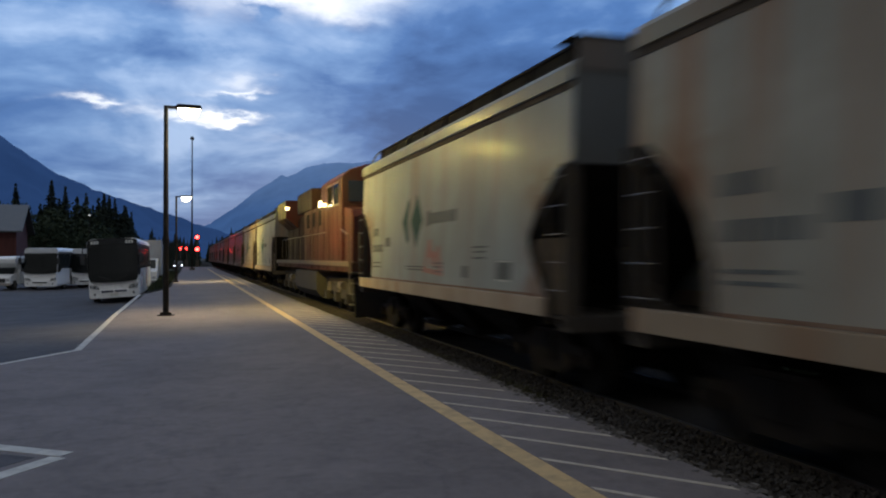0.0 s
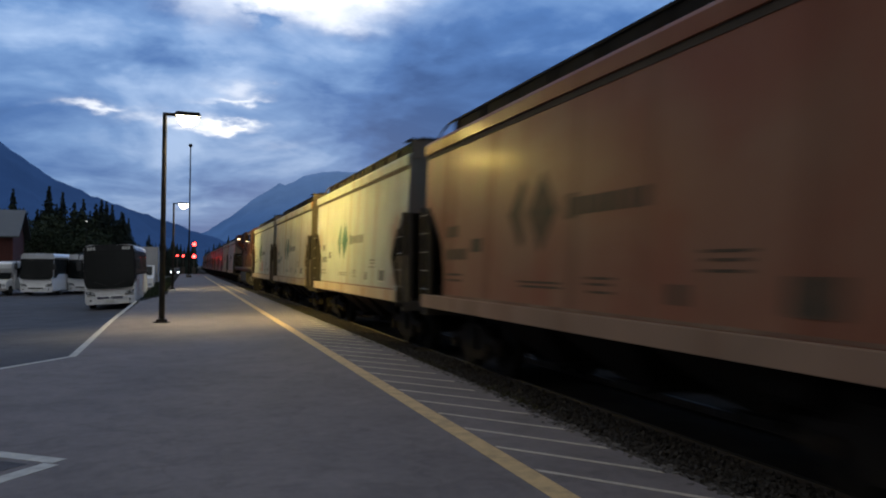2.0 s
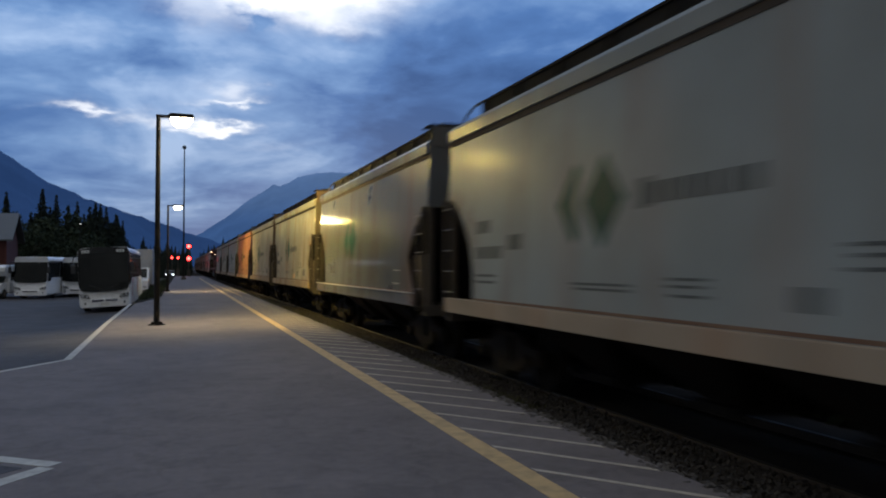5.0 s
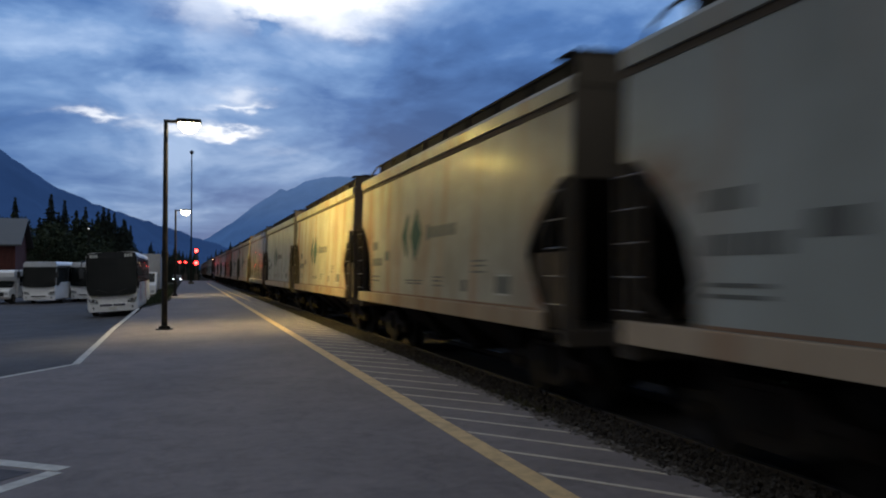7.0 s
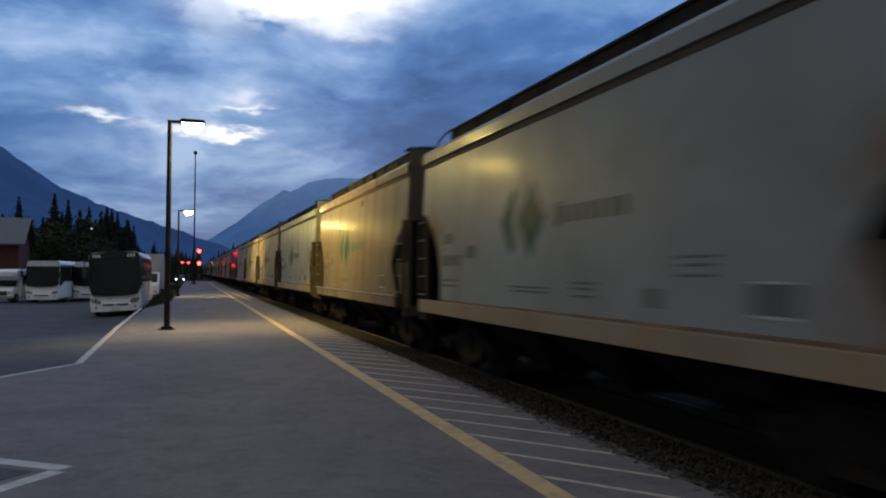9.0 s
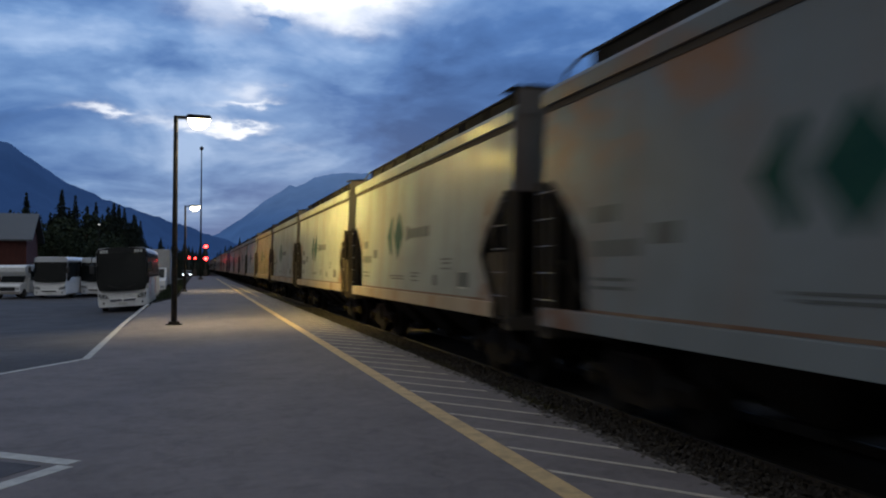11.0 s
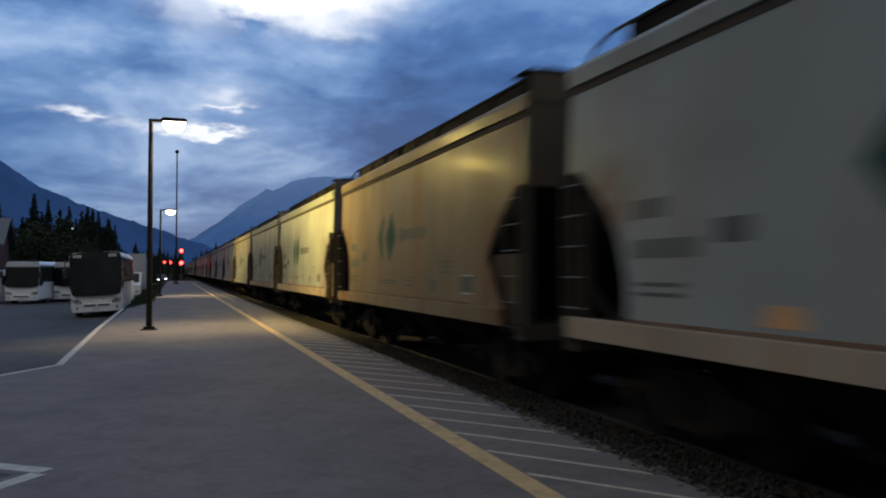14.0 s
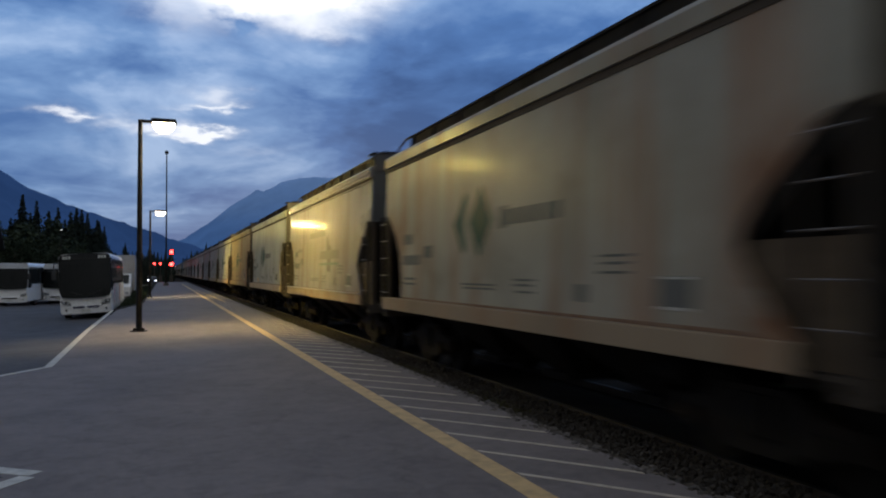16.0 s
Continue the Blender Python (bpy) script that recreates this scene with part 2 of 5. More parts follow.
def asphalt(name, base, spread, cracks=0.3, deep=0.62):
    m = bpy.data.materials.new(name)
    m.use_nodes = True
    n = Nodes(m.node_tree)
    where = n.add("ShaderNodeTexCoord").outputs["Object"]
    stone = n.noise(where, 140.0, 3.0, 0.7)
    patch = n.noise(where, 0.45, 6.0, 0.6, 0.5)
    mark = n.noise(where, 2.2, 7.0, 0.7, 0.6)
    blotch = n.noise(where, 9.0, 5.0, 0.65)
    cell = n.add("ShaderNodeTexVoronoi", {"Vector": n.add("ShaderNodeVectorMath", {0: where, 1: n.add("ShaderNodeTexNoise", {"Vector": where, "Scale": 1.3}).outputs[1]}).outputs[0], "Scale": 0.33})
    cell.feature = "DISTANCE_TO_EDGE"
    crack = n.ramp(cell.outputs[0], [(0.0, (0.55, 0.55, 0.55)), (0.008, (1, 1, 1))])
    col = n.mix(n.ramp(patch, [(0.35, (0, 0, 0)), (0.68, (1, 1, 1))]), (*base, 1), tuple(c * (1 + spread) for c in base) + (1,))
    col = n.mix(n.math("MULTIPLY", n.ramp(mark, [(0.46, (0, 0, 0)), (0.70, (1, 1, 1))]), 0.6), col, tuple(c * deep for c in base) + (1,))
    col = n.mix(0.5, col, n.ramp(blotch, [(0.3, (0.72, 0.72, 0.74)), (0.7, (1.25, 1.22, 1.18))]), "MULTIPLY")
    col = n.mix(0.55, col, n.ramp(stone, [(0.25, (0.35, 0.35, 0.35)), (0.5, (0.85, 0.85, 0.85)), (0.75, (1.3, 1.3, 1.25))]), "MULTIPLY")
    col = n.mix(cracks, col, crack, "MULTIPLY")
    relief = n.add("ShaderNodeBump", {"Strength": 0.5, "Distance": 0.006, "Height": stone}).outputs[0]
    b = n.add("ShaderNodeBsdfPrincipled", {"Base Color": col, "Roughness": 0.8, "Specular IOR Level": 0.35, "Normal": relief})
    n.add("ShaderNodeOutputMaterial", {0: b.outputs[0]})
    return m


PLATFORM = asphalt("platform_asphalt", (0.147, 0.127, 0.125), 0.35)
LOT = asphalt("lot_asphalt", (0.047, 0.044, 0.048), 1.0, 0.9, 0.4)
YELLOW = material("yellow_line", (0.62, 0.42, 0.19), 0.7, spot=(0.24, 0.19, 0.11), scale=5, amount=0.55, grain=120)
WHITE_LINE = material("white_line", (0.52, 0.50, 0.45), 0.7, spot=(0.2, 0.19, 0.18), scale=6, amount=0.5, grain=120)
HATCH = material("hatch_line", (0.54, 0.475, 0.385), 0.7, spot=(0.2, 0.18, 0.16), scale=7, amount=0.5, grain=120)
SOIL = material("dark_soil", (0.022, 0.02, 0.015), 0.95, spot=(0.014, 0.018, 0.009), scale=1.2, amount=0.7, grain=20, bump=0.5, spec=0.05)
DIRT = material("dirt", (0.07, 0.06, 0.048), 0.95, spot=(0.035, 0.04, 0.022), scale=0.6, amount=0.7, grain=20, bump=0.5, spec=0.2)
GRAVEL = material("ballast", (0.044, 0.039, 0.035), 0.95, spot=(0.028, 0.024, 0.021), scale=1.2, amount=0.6, grain=40, bump=0.5, spec=0.05)
CRUMB = material("asphalt_crumb", (0.12, 0.108, 0.10), 0.9, spot=(0.07, 0.06, 0.05), scale=6, grain=80, bump=0.4, island=True, random=0.7, spec=0.15)
WEED = material("edge_weed", (0.075, 0.068, 0.032), 0.9, spot=(0.04, 0.045, 0.02), scale=3, grain=30, bump=0.1, island=True, random=0.7, spec=0.05)
STONE = material("ballast_stone", (0.054, 0.047, 0.041), 0.95, spot=(0.034, 0.027, 0.022), scale=4, grain=60, bump=0.4, island=True, random=0.6, spec=0.12)
RAIL = material("rail_rust", (0.045, 0.032, 0.025), 0.8, spot=(0.03, 0.022, 0.018), scale=9, grain=90)
RAIL_TOP = material("rail_head", (0.10, 0.095, 0.09), 0.6, metal=1.0, spot=(0.07, 0.06, 0.05), scale=3, grain=200, bump=0.02, stretch=(1, 0.05, 1))
STEEL = material("dark_steel", (0.014, 0.0125, 0.011), 0.85, spot=(0.022, 0.017, 0.013), scale=5, grain=50, spec=0.1)
GRIME = material("grimy_steel", (0.019, 0.0165, 0.014), 0.85, spot=(0.032, 0.021, 0.015), scale=3, amount=0.6, grain=40, spec=0.1)
ROOF_DARK = material("roof_grime", (0.020, 0.019, 0.018), 0.9, spot=(0.04, 0.033, 0.026), scale=2, amount=0.6, grain=30, spec=0.08)
RUNG = material("rung", (0.10, 0.092, 0.085), 0.5, spot=(0.25, 0.16, 0.1), scale=9, grain=60)
GREEN = material("green_mark", (0.005, 0.058, 0.049), 0.45, spot=(0.03, 0.10, 0.07), scale=2, amount=0.5, grain=30, spec=0.05)
MARK = material("dark_mark", (0.118, 0.126, 0.122), 0.5, spot=(0.17, 0.17, 0.16), scale=3, amount=0.5, grain=30, spec=0.05)
PALE_MARK = material("pale_mark", (0.5, 0.5, 0.46), 0.5, spot=(0.3, 0.28, 0.25), scale=3, amount=0.5, grain=30, spec=0.05)
REFLECT = material("orange_reflector", (0.74, 0.40, 0.17), 0.3, scale=3, amount=0.3, grain=30, spec=0.05)
POLE = material("black_pole", (0.012, 0.011, 0.0105), 0.5, spot=(0.05, 0.04, 0.03), scale=6, grain=50, spec=0.15)
LAMP_GLOW = glow("lamp_glow", (1.0, 0.82, 0.5), 30.0)
RED_GLOW = glow("red_signal", (1.0, 0.022, 0.020), 26.0)
DIM_GLOW = glow("dim_glow", (0.9, 0.9, 0.85), 0.9)
WHITE_GLOW = glow("white_light", (0.85, 0.92, 1.0), 8.0)

# ---- building helpers ----


def box(bm, x0, x1, y0, y1, z0, z1):
    v = [bm.verts.new((x, y, z)) for z in (z0, z1) for y in (y0, y1) for x in (x0, x1)]
    for q in ((0, 2, 3, 1), (4, 5, 7, 6), (0, 1, 5, 4), (2, 6, 7, 3), (0, 4, 6, 2), (1, 3, 7, 5)):
        bm.faces.new([v[i] for i in q])


def prism(bm, outline, axis, a, b):
    """An outline extruded from a to b along x, y or z; the outline holds the two other axes in order."""
    def place(p, c):
        q = list(p)
        q.insert(axis, c)
        return bm.verts.new(q)
    lo, hi = [place(p, a) for p in outline], [place(p, b) for p in outline]
    k = len(outline)
    bm.faces.new(lo), bm.faces.new(hi[::-1])
    for i in range(k):
        bm.faces.new([lo[i], hi[i], hi[(i + 1) % k], lo[(i + 1) % k]])


def rod(bm, p, q, r, r2=None, seg=8):
    p, q = Vector(p), Vector(q)
    turn = (q - p).to_track_quat("Z", "Y")
    rings = []
    for c, rad in ((p, r), (q, r if r2 is None else r2)):
        rings.append([bm.verts.new(c + turn @ Vector((math.cos(6.28319 * i / seg) * rad, math.sin(6.28319 * i / seg) * rad, 0))) for i in range(seg)])
    for i in range(seg):
        bm.faces.new([rings[0][i], rings[0][(i + 1) % seg], rings[1][(i + 1) % seg], rings[1][i]])
    bm.faces.new(rings[0][::-1]), bm.faces.new(rings[1])


def pipe(bm, points, r, seg=6):
    for a, b in zip(points, points[1:]):
        rod(bm, a, b, r, seg=seg)


def loft(bm, rings, cap=True):
    """Skin over rings of the same number of points."""
    vs = [[bm.verts.new(p) for p in ring] for ring in rings]
    k = len(vs[0])
    for a, b in zip(vs, vs[1:]):
        for i in range(k):
            bm.faces.new([a[i], a[(i + 1) % k], b[(i + 1) % k], b[i]])
    if cap:
        bm.faces.new(vs[0][::-1]), bm.faces.new(vs[-1])


def finish(bm, name, mat, bevel=0.0, smooth=False):
    bmesh.ops.recalc_face_normals(bm, faces=bm.faces)
    if bevel:
        bmesh.ops.bevel(bm, geom=[e for e in bm.edges if e.calc_face_angle(0) > 0.5], offset=bevel, segments=2, affect="EDGES", profile=0.6)
    me = bpy.data.meshes.new(name)
    bm.to_mesh(me)
    bm.free()
    for x in (mat if isinstance(mat, (list, tuple)) else [mat]):
        me.materials.append(x)
    if smooth:
        for p in me.polygons:
            p.use_smooth = True
    return me


def part(name, bm, mat, parent=None, label="", bevel=0.0, smooth=False):
    ob = new(name, finish(bm, name, mat, bevel, smooth) if isinstance(bm, bmesh.types.BMesh) else bm)
    ob.parent = parent
    return tagged(ob, label)


def boxes(*sizes):
    bm = bmesh.new()
    for s in sizes:
        box(bm, *s)
    return bm


def rods(*lines):
    bm = bmesh.new()
    for l in lines:
        rod(bm, *l)
    return bm


def prisms(*items):
    bm = bmesh.new()
    for i in items:
        prism(bm, *i)
    return bm


def thing(name, label, category, m=None, group="", kind=""):
    ob = new(name)
    ob.empty_display_size = 0.2
    if m is not None:
        ob.matrix_basis = m
    return tagged(ob, label, category, group, kind)


def structure(name, bm, mat, label, category, bevel=0.0, smooth=False):
    return tagged(new(name, finish(bm, name, mat, bevel, smooth)), label, category, kind="structure")

# ---- the large structure ----


def lot_height(x, y):
    """The parking lot dips away from the platform."""
    k = min(max((y - 14) / 26.0, 0.0), 1.0)
    side = 0.04 * k * min(max(-2.2 - x, 0.0), 5.0)
    return -0.08 - 0.58 * k * k * (3 - 2 * k) - side - 0.003 * max(y - 40, 0)


def make_ground():
    bm = bmesh.new()
    xs = [-2500, -900, -400, -200, -120, -60, -30, 0, 30, 60, 120, 200, 400, 900, 2500]
    ys = [-2500, -900, -300, -100, -30, 0, 40, 80, 120, 180, 260, 400, 700, 1200, 2500, 4500]
    g = [[bm.verts.new((x, y, -1.35 + 0.12 * noise.noise((x * 0.02, y * 0.02, 0)))) for x in xs] for y in ys]
    for a, b in zip(g, g[1:]):
        for i in range(len(xs) - 1):
            bm.faces.new([a[i], a[i + 1], b[i + 1], b[i]])
    structure("ground", bm, DIRT, "dark earth and scrub of the valley floor", "ground")

    # platform slab with a slightly ragged edge towards the track
    random.seed(4)
    bm = bmesh.new()
    right = [(3.78 + 0.16 * min(max((y - 6) / 8, 0), 1) + random.uniform(-0.03, 0.03), y) for y in [-25 + i * 1.1 for i in range(160)]]
    prism(bm, right + [(-1.95, right[-1][1]), (-1.95, 15.4), (-9.0, 1.5), (-9.0, -25)], 2, -1.4, 0.0)
    structure("platform", bm, PLATFORM, "worn grey asphalt station platform beside the track", "platform")

    bm = bmesh.new()
    xs = [-90 + i * 4.0 for i in range(22)] + [-2.6]
    ys = [-25 + i * 4.0 for i in range(31)]
    g = [[bm.verts.new((x, y, lot_height(x, y))) for x in xs] for y in ys]
    for a, b in zip(g, g[1:]):
        for i in range(len(xs) - 1):
            bm.faces.new([a[i], a[i + 1], b[i + 1], b[i]])
    edge = [bm.verts.new((-1.96, y, lot_height(-2, y))) for y in ys]
    for i in range(len(ys) - 1):
        bm.faces.new([g[i][-1], edge[i], edge[i + 1], g[i + 1][-1]])
    structure("parking_lot", bm, LOT, "dark patched asphalt parking lot", "parking lot")


def make_verge():
    """Bare earth that narrows the platform beyond the parked coach."""
    rnd = random.Random(9)
    edge = [(-1.95 + 0.95 * min((y - 38.5) / 9.0, 1.0) ** 0.7 + rnd.uniform(-0.06, 0.06), y) for y in [38.5 + 1.5 * i for i in range(72)]]
    bm = bmesh.new()
    prism(bm, edge + [(-1.97, edge[-1][1]), (-1.97, 38.4)], 2, 0.0005, 0.02)
    structure("verge", bm, SOIL, "dark bare earth beside the platform", "ground")


def stripe(name, pts, width, mat, label, parent=None):
    """A painted line on the platform along points."""
    bm = bmesh.new()
    for (x0, y0), (x1, y1) in zip(pts, pts[1:]):
        d = Vector((x1 - x0, y1 - y0)).normalized()
        nx, ny = -d.y * width / 2, d.x * width / 2
        prism(bm, [(x0 + nx, y0 + ny), (x0 - nx, y0 - ny), (x1 - nx, y1 - ny), (x1 + nx, y1 + ny)], 2, 0.0005, 0.004)
    ob = structure(name, bm, mat, label, "line marking")
    return ob


def make_lines():
    stripe("yellow_line", [(2.62, -6), (2.62, 22), (2.61, 45), (2.62, 80), (2.62, 120)], 0.20, YELLOW, "worn yellow safety line painted along the platform")
    stripe("yellow_line", [(3.30, 46), (3.20, 58), (2.95, 78)], 0.09, YELLOW, "thin yellow line running into the safety line")
    stripe("white_line", [(-2.10, 38), (-2.05, 25), (-1.90, 15.45)], 0.13, WHITE_LINE, "worn white edge line beside the parking lot")
    stripe("white_line", [(-1.88, 15.55), (-5.6, 8.7)], 0.11, WHITE_LINE, "worn white edge line turning off the platform")
    # a painted island outline close by
    stripe("white_line", [(-0.98, 7.31), (-2.6, 8.55)], 0.16, WHITE_LINE, "white outline of a painted island")
    stripe("white_line", [(-1.03, 7.22), (-1.9, 6.0)], 0.16, WHITE_LINE, "white outline of a painted island")
    bm = bmesh.new()
    prism(bm, [(-1.22, 7.28), (-1.95, 6.3), (-2.9, 7.4), (-2.5, 8.25)], 2, 0.0005, 0.003)
    structure("island_patch", bm, LOT, "dark patch inside the painted island", "patch")
    # hatching between the yellow line and the edge
    bm = bmesh.new()
    ob = None
    for i in range(-4, 46):
        y = 5.60 + 0.873 * i
        w = 0.06
        a, b = (3.70, y), (2.74, y + 1.20)
        bm = bmesh.new()
        prism(bm, [(a[0], a[1] - w * 0.7), (a[0], a[1] + w * 0.7), (b[0], b[1] + w * 0.7), (b[0], b[1] - w * 0.7)], 2, 0.0005, 0.004)
        o = part("hatch_stripe", bm, HATCH, ob)
        if ob is None:
            ob = tagged(o, "faded white hatching stripes along the platform edge", "line marking", kind="structure")


def make_track():
    bm = bmesh.new()
    zt = RAIL_Z - 0.07
    prism(bm, [(TRACK_X - 3.3, -1.4), (3.76, -0.06), (4.25, -0.12), (4.8, zt - 0.02), (TRACK_X - 0.85, zt), (TRACK_X - 0.6, zt - 0.05), (TRACK_X + 0.6, zt - 0.05), (TRACK_X + 1.5, zt), (TRACK_X + 2.4, zt - 0.1), (TRACK_X + 4.2, -1.4)], 1, -90, 950)
    structure("ballast_bed", bm, GRAVEL, "grey crushed stone ballast bed of the track", "ballast")
    rail = None
    for sx in (-1, 1):
        x = TRACK_X + sx * 0.755
        bm = bmesh.new()
        prism(bm, [(x - 0.075, RAIL_Z - 0.18), (x + 0.075, RAIL_Z - 0.18), (x + 0.03, RAIL_Z - 0.15), (x + 0.012, RAIL_Z - 0.13), (x + 0.012, RAIL_Z - 0.05), (x + 0.036, RAIL_Z - 0.04), (x + 0.036, RAIL_Z - 0.006), (x - 0.036, RAIL_Z - 0.006), (x - 0.036, RAIL_Z - 0.04), (x - 0.012, RAIL_Z - 0.05), (x - 0.012, RAIL_Z - 0.13), (x - 0.03, RAIL_Z - 0.15)], 1, -90, 950)
        r = structure("rail", bm, RAIL, "rusty steel rail with a polished head", "rail")
        part("rail_head", boxes((x - 0.033, x + 0.033, -90, 950, RAIL_Z - 0.006, RAIL_Z)), RAIL_TOP, r, "polished running surface")
    # loose stones along the bed's shoulder next to the platform
    random.seed(8)
    verts, faces = [], []
    cube = [(-1, -1, -1), (1, -1, -1), (1, 1, -1), (-1, 1, -1), (-1, -1, 1), (1, -1, 1), (1, 1, 1), (-1, 1, 1)]
    for i in range(22000):
        y = -1 + 38 * random.random() ** 1.4
        x = random.uniform(3.70, 5.22)
        s = random.uniform(0.008, 0.026)
        z = -0.06 - 0.12 * (x - 3.76) + random.uniform(-0.02, 0.006)
        turn = Euler((random.random() * 6, random.random() * 6, random.random() * 6)).to_matrix()
        k = len(verts)
        for c in cube:
            p = turn @ Vector((c[0] * s * random.uniform(0.6, 1.2), c[1] * s * random.uniform(0.6, 1.2), c[2] * s * random.uniform(0.5, 1.0)))
            verts.append((x + p.x, y + p.y, z + p.z))
        faces += [[k + j for j in f] for f in ((0, 3, 2, 1), (4, 5, 6, 7), (0, 1, 5, 4), (1, 2, 6, 5), (2, 3, 7, 6), (3, 0, 4, 7))]
    me = bpy.data.meshes.new("gravel")
    me.from_pydata(verts, [], faces)
    me.materials.append(STONE)
    tagged(new("gravel", me), "loose grey crushed stones beside the rail", "gravel", kind="stuff")


def make_hill(name, profile, dist, depth, mat, label, seed):
    """A mountain: its skyline as bearing and height in degrees, at a distance, falling towards the valley."""
    bm = bmesh.new()
    az = np.linspace(profile[0][0], profile[-1][0], 420)
    el = np.interp(az, [p[0] for p in profile], [p[1] for p in profile])
    rows = []
    for j in range(26):
        f = j / 25
        row = []
        for a, e in zip(az, el):
            d = dist - depth * f
            h = dist * math.tan(radians(e)) * (1 - f) ** 1.25
            ridge = noise.fractal((a * 0.55, f * 3.0, seed), 1.0, 2.0, 6)
            h += ridge * (30 * math.sin(math.pi * min(f * 1.3, 1)) + 14)
            gully = noise.noise((a * 1.1 + f * 1.5, f * 0.7, seed + 5))
            row.append(bm.verts.new((math.sin(radians(a)) * d, math.cos(radians(a)) * d + gully * 60 * f, h - 3 - 60 * f)))
        rows.append(row)
    for a, b in zip(rows, rows[1:]):
        for i in range(len(az) - 1):
            bm.faces.new([a[i], a[i + 1], b[i + 1], b[i]])
    structure(name, bm, mat, label, "mountain", smooth=True)


make_ground()

def make_edge():
    """Crumbled asphalt and dry weeds where the platform breaks off towards the ballast."""
    rnd = random.Random(52)
    cube = [(-1, -1, -1), (1, -1, -1), (1, 1, -1), (-1, 1, -1), (-1, -1, 1), (1, -1, 1), (1, 1, 1), (-1, 1, 1)]
    verts, faces = [], []
    for i in range(2600):
        y = 1 + 44 * rnd.random() ** 1.3
        x = 3.78 + 0.16 * min(max((y - 6) / 8, 0), 1) + rnd.gauss(0.01, 0.06)
        s = rnd.uniform(0.010, 0.040)
        turn = Euler((rnd.random() * 6, rnd.random() * 6, rnd.random() * 6)).to_matrix()
        z = -0.012 - 0.35 * max(x - 3.9, 0)
        k = len(verts)
        for c in cube:
            p = turn @ Vector((c[0] * s * rnd.uniform(0.6, 1.2), c[1] * s * rnd.uniform(0.6, 1.3), c[2] * s * 0.5))
            verts.append((x + p.x, y + p.y, z + p.z * 0.6))
        faces += [[k + j for j in f] for f in ((0, 3, 2, 1), (4, 5, 6, 7), (0, 1, 5, 4), (1, 2, 6, 5), (2, 3, 7, 6), (3, 0, 4, 7))]
    me = bpy.data.meshes.new("asphalt_crumbs")
    me.from_pydata(verts, [], faces)
    me.materials.append(CRUMB)
    tagged(new("asphalt_crumbs", me), "broken asphalt crumbs along the platform edge", "rubble", kind="stuff")
    verts, faces = [], []
    for i in range(9000):
        y = 9 + 60 * rnd.random() ** 1.2
        if noise.noise((y * 0.55, 2.0, 7.0)) < -0.05:
            continue
        x = 4.02 + abs(rnd.gauss(0, 0.2))
        h, a = rnd.uniform(0.02, 0.10), rnd.random() * 6.283
        dx, dy = math.cos(a) * 0.006, math.sin(a) * 0.006
        z = -0.09 - 0.12 * (x - 3.94)
        k = len(verts)
        verts += [(x - dx, y - dy, z), (x + dx, y + dy, z), (x + rnd.gauss(0, 0.05), y + rnd.gauss(0, 0.05), z + h)]
        faces.append((k, k + 1, k + 2))
    me = bpy.data.meshes.new("edge_weeds")
    me.from_pydata(verts, [], faces)
    me.materials.append(WEED)
    tagged(new("edge_weeds", me), "dry weeds on the ballast beside the platform edge", "weeds", kind="stuff")


make_verge()
make_lines()
make_edge()
make_track()
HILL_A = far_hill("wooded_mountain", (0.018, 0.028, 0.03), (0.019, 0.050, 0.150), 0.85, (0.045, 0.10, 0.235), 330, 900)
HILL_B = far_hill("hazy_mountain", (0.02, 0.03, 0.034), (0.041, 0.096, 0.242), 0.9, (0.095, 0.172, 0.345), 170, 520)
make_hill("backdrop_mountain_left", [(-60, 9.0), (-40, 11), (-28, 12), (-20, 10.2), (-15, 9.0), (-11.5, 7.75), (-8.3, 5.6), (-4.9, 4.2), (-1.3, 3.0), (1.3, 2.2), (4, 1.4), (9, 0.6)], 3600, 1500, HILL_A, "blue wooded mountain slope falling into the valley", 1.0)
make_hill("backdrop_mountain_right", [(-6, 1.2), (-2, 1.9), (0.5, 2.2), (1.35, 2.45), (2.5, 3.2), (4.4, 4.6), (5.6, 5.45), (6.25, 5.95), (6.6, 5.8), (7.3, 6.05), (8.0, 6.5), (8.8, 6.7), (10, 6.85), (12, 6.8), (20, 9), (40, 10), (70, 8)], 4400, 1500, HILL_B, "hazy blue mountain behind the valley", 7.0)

# ---- the train ----
HALF = 6.25          # half the length of a hopper body
SIDE = 1.60          # half its width
LEAN = 0.045         # how far the sides lean inwards


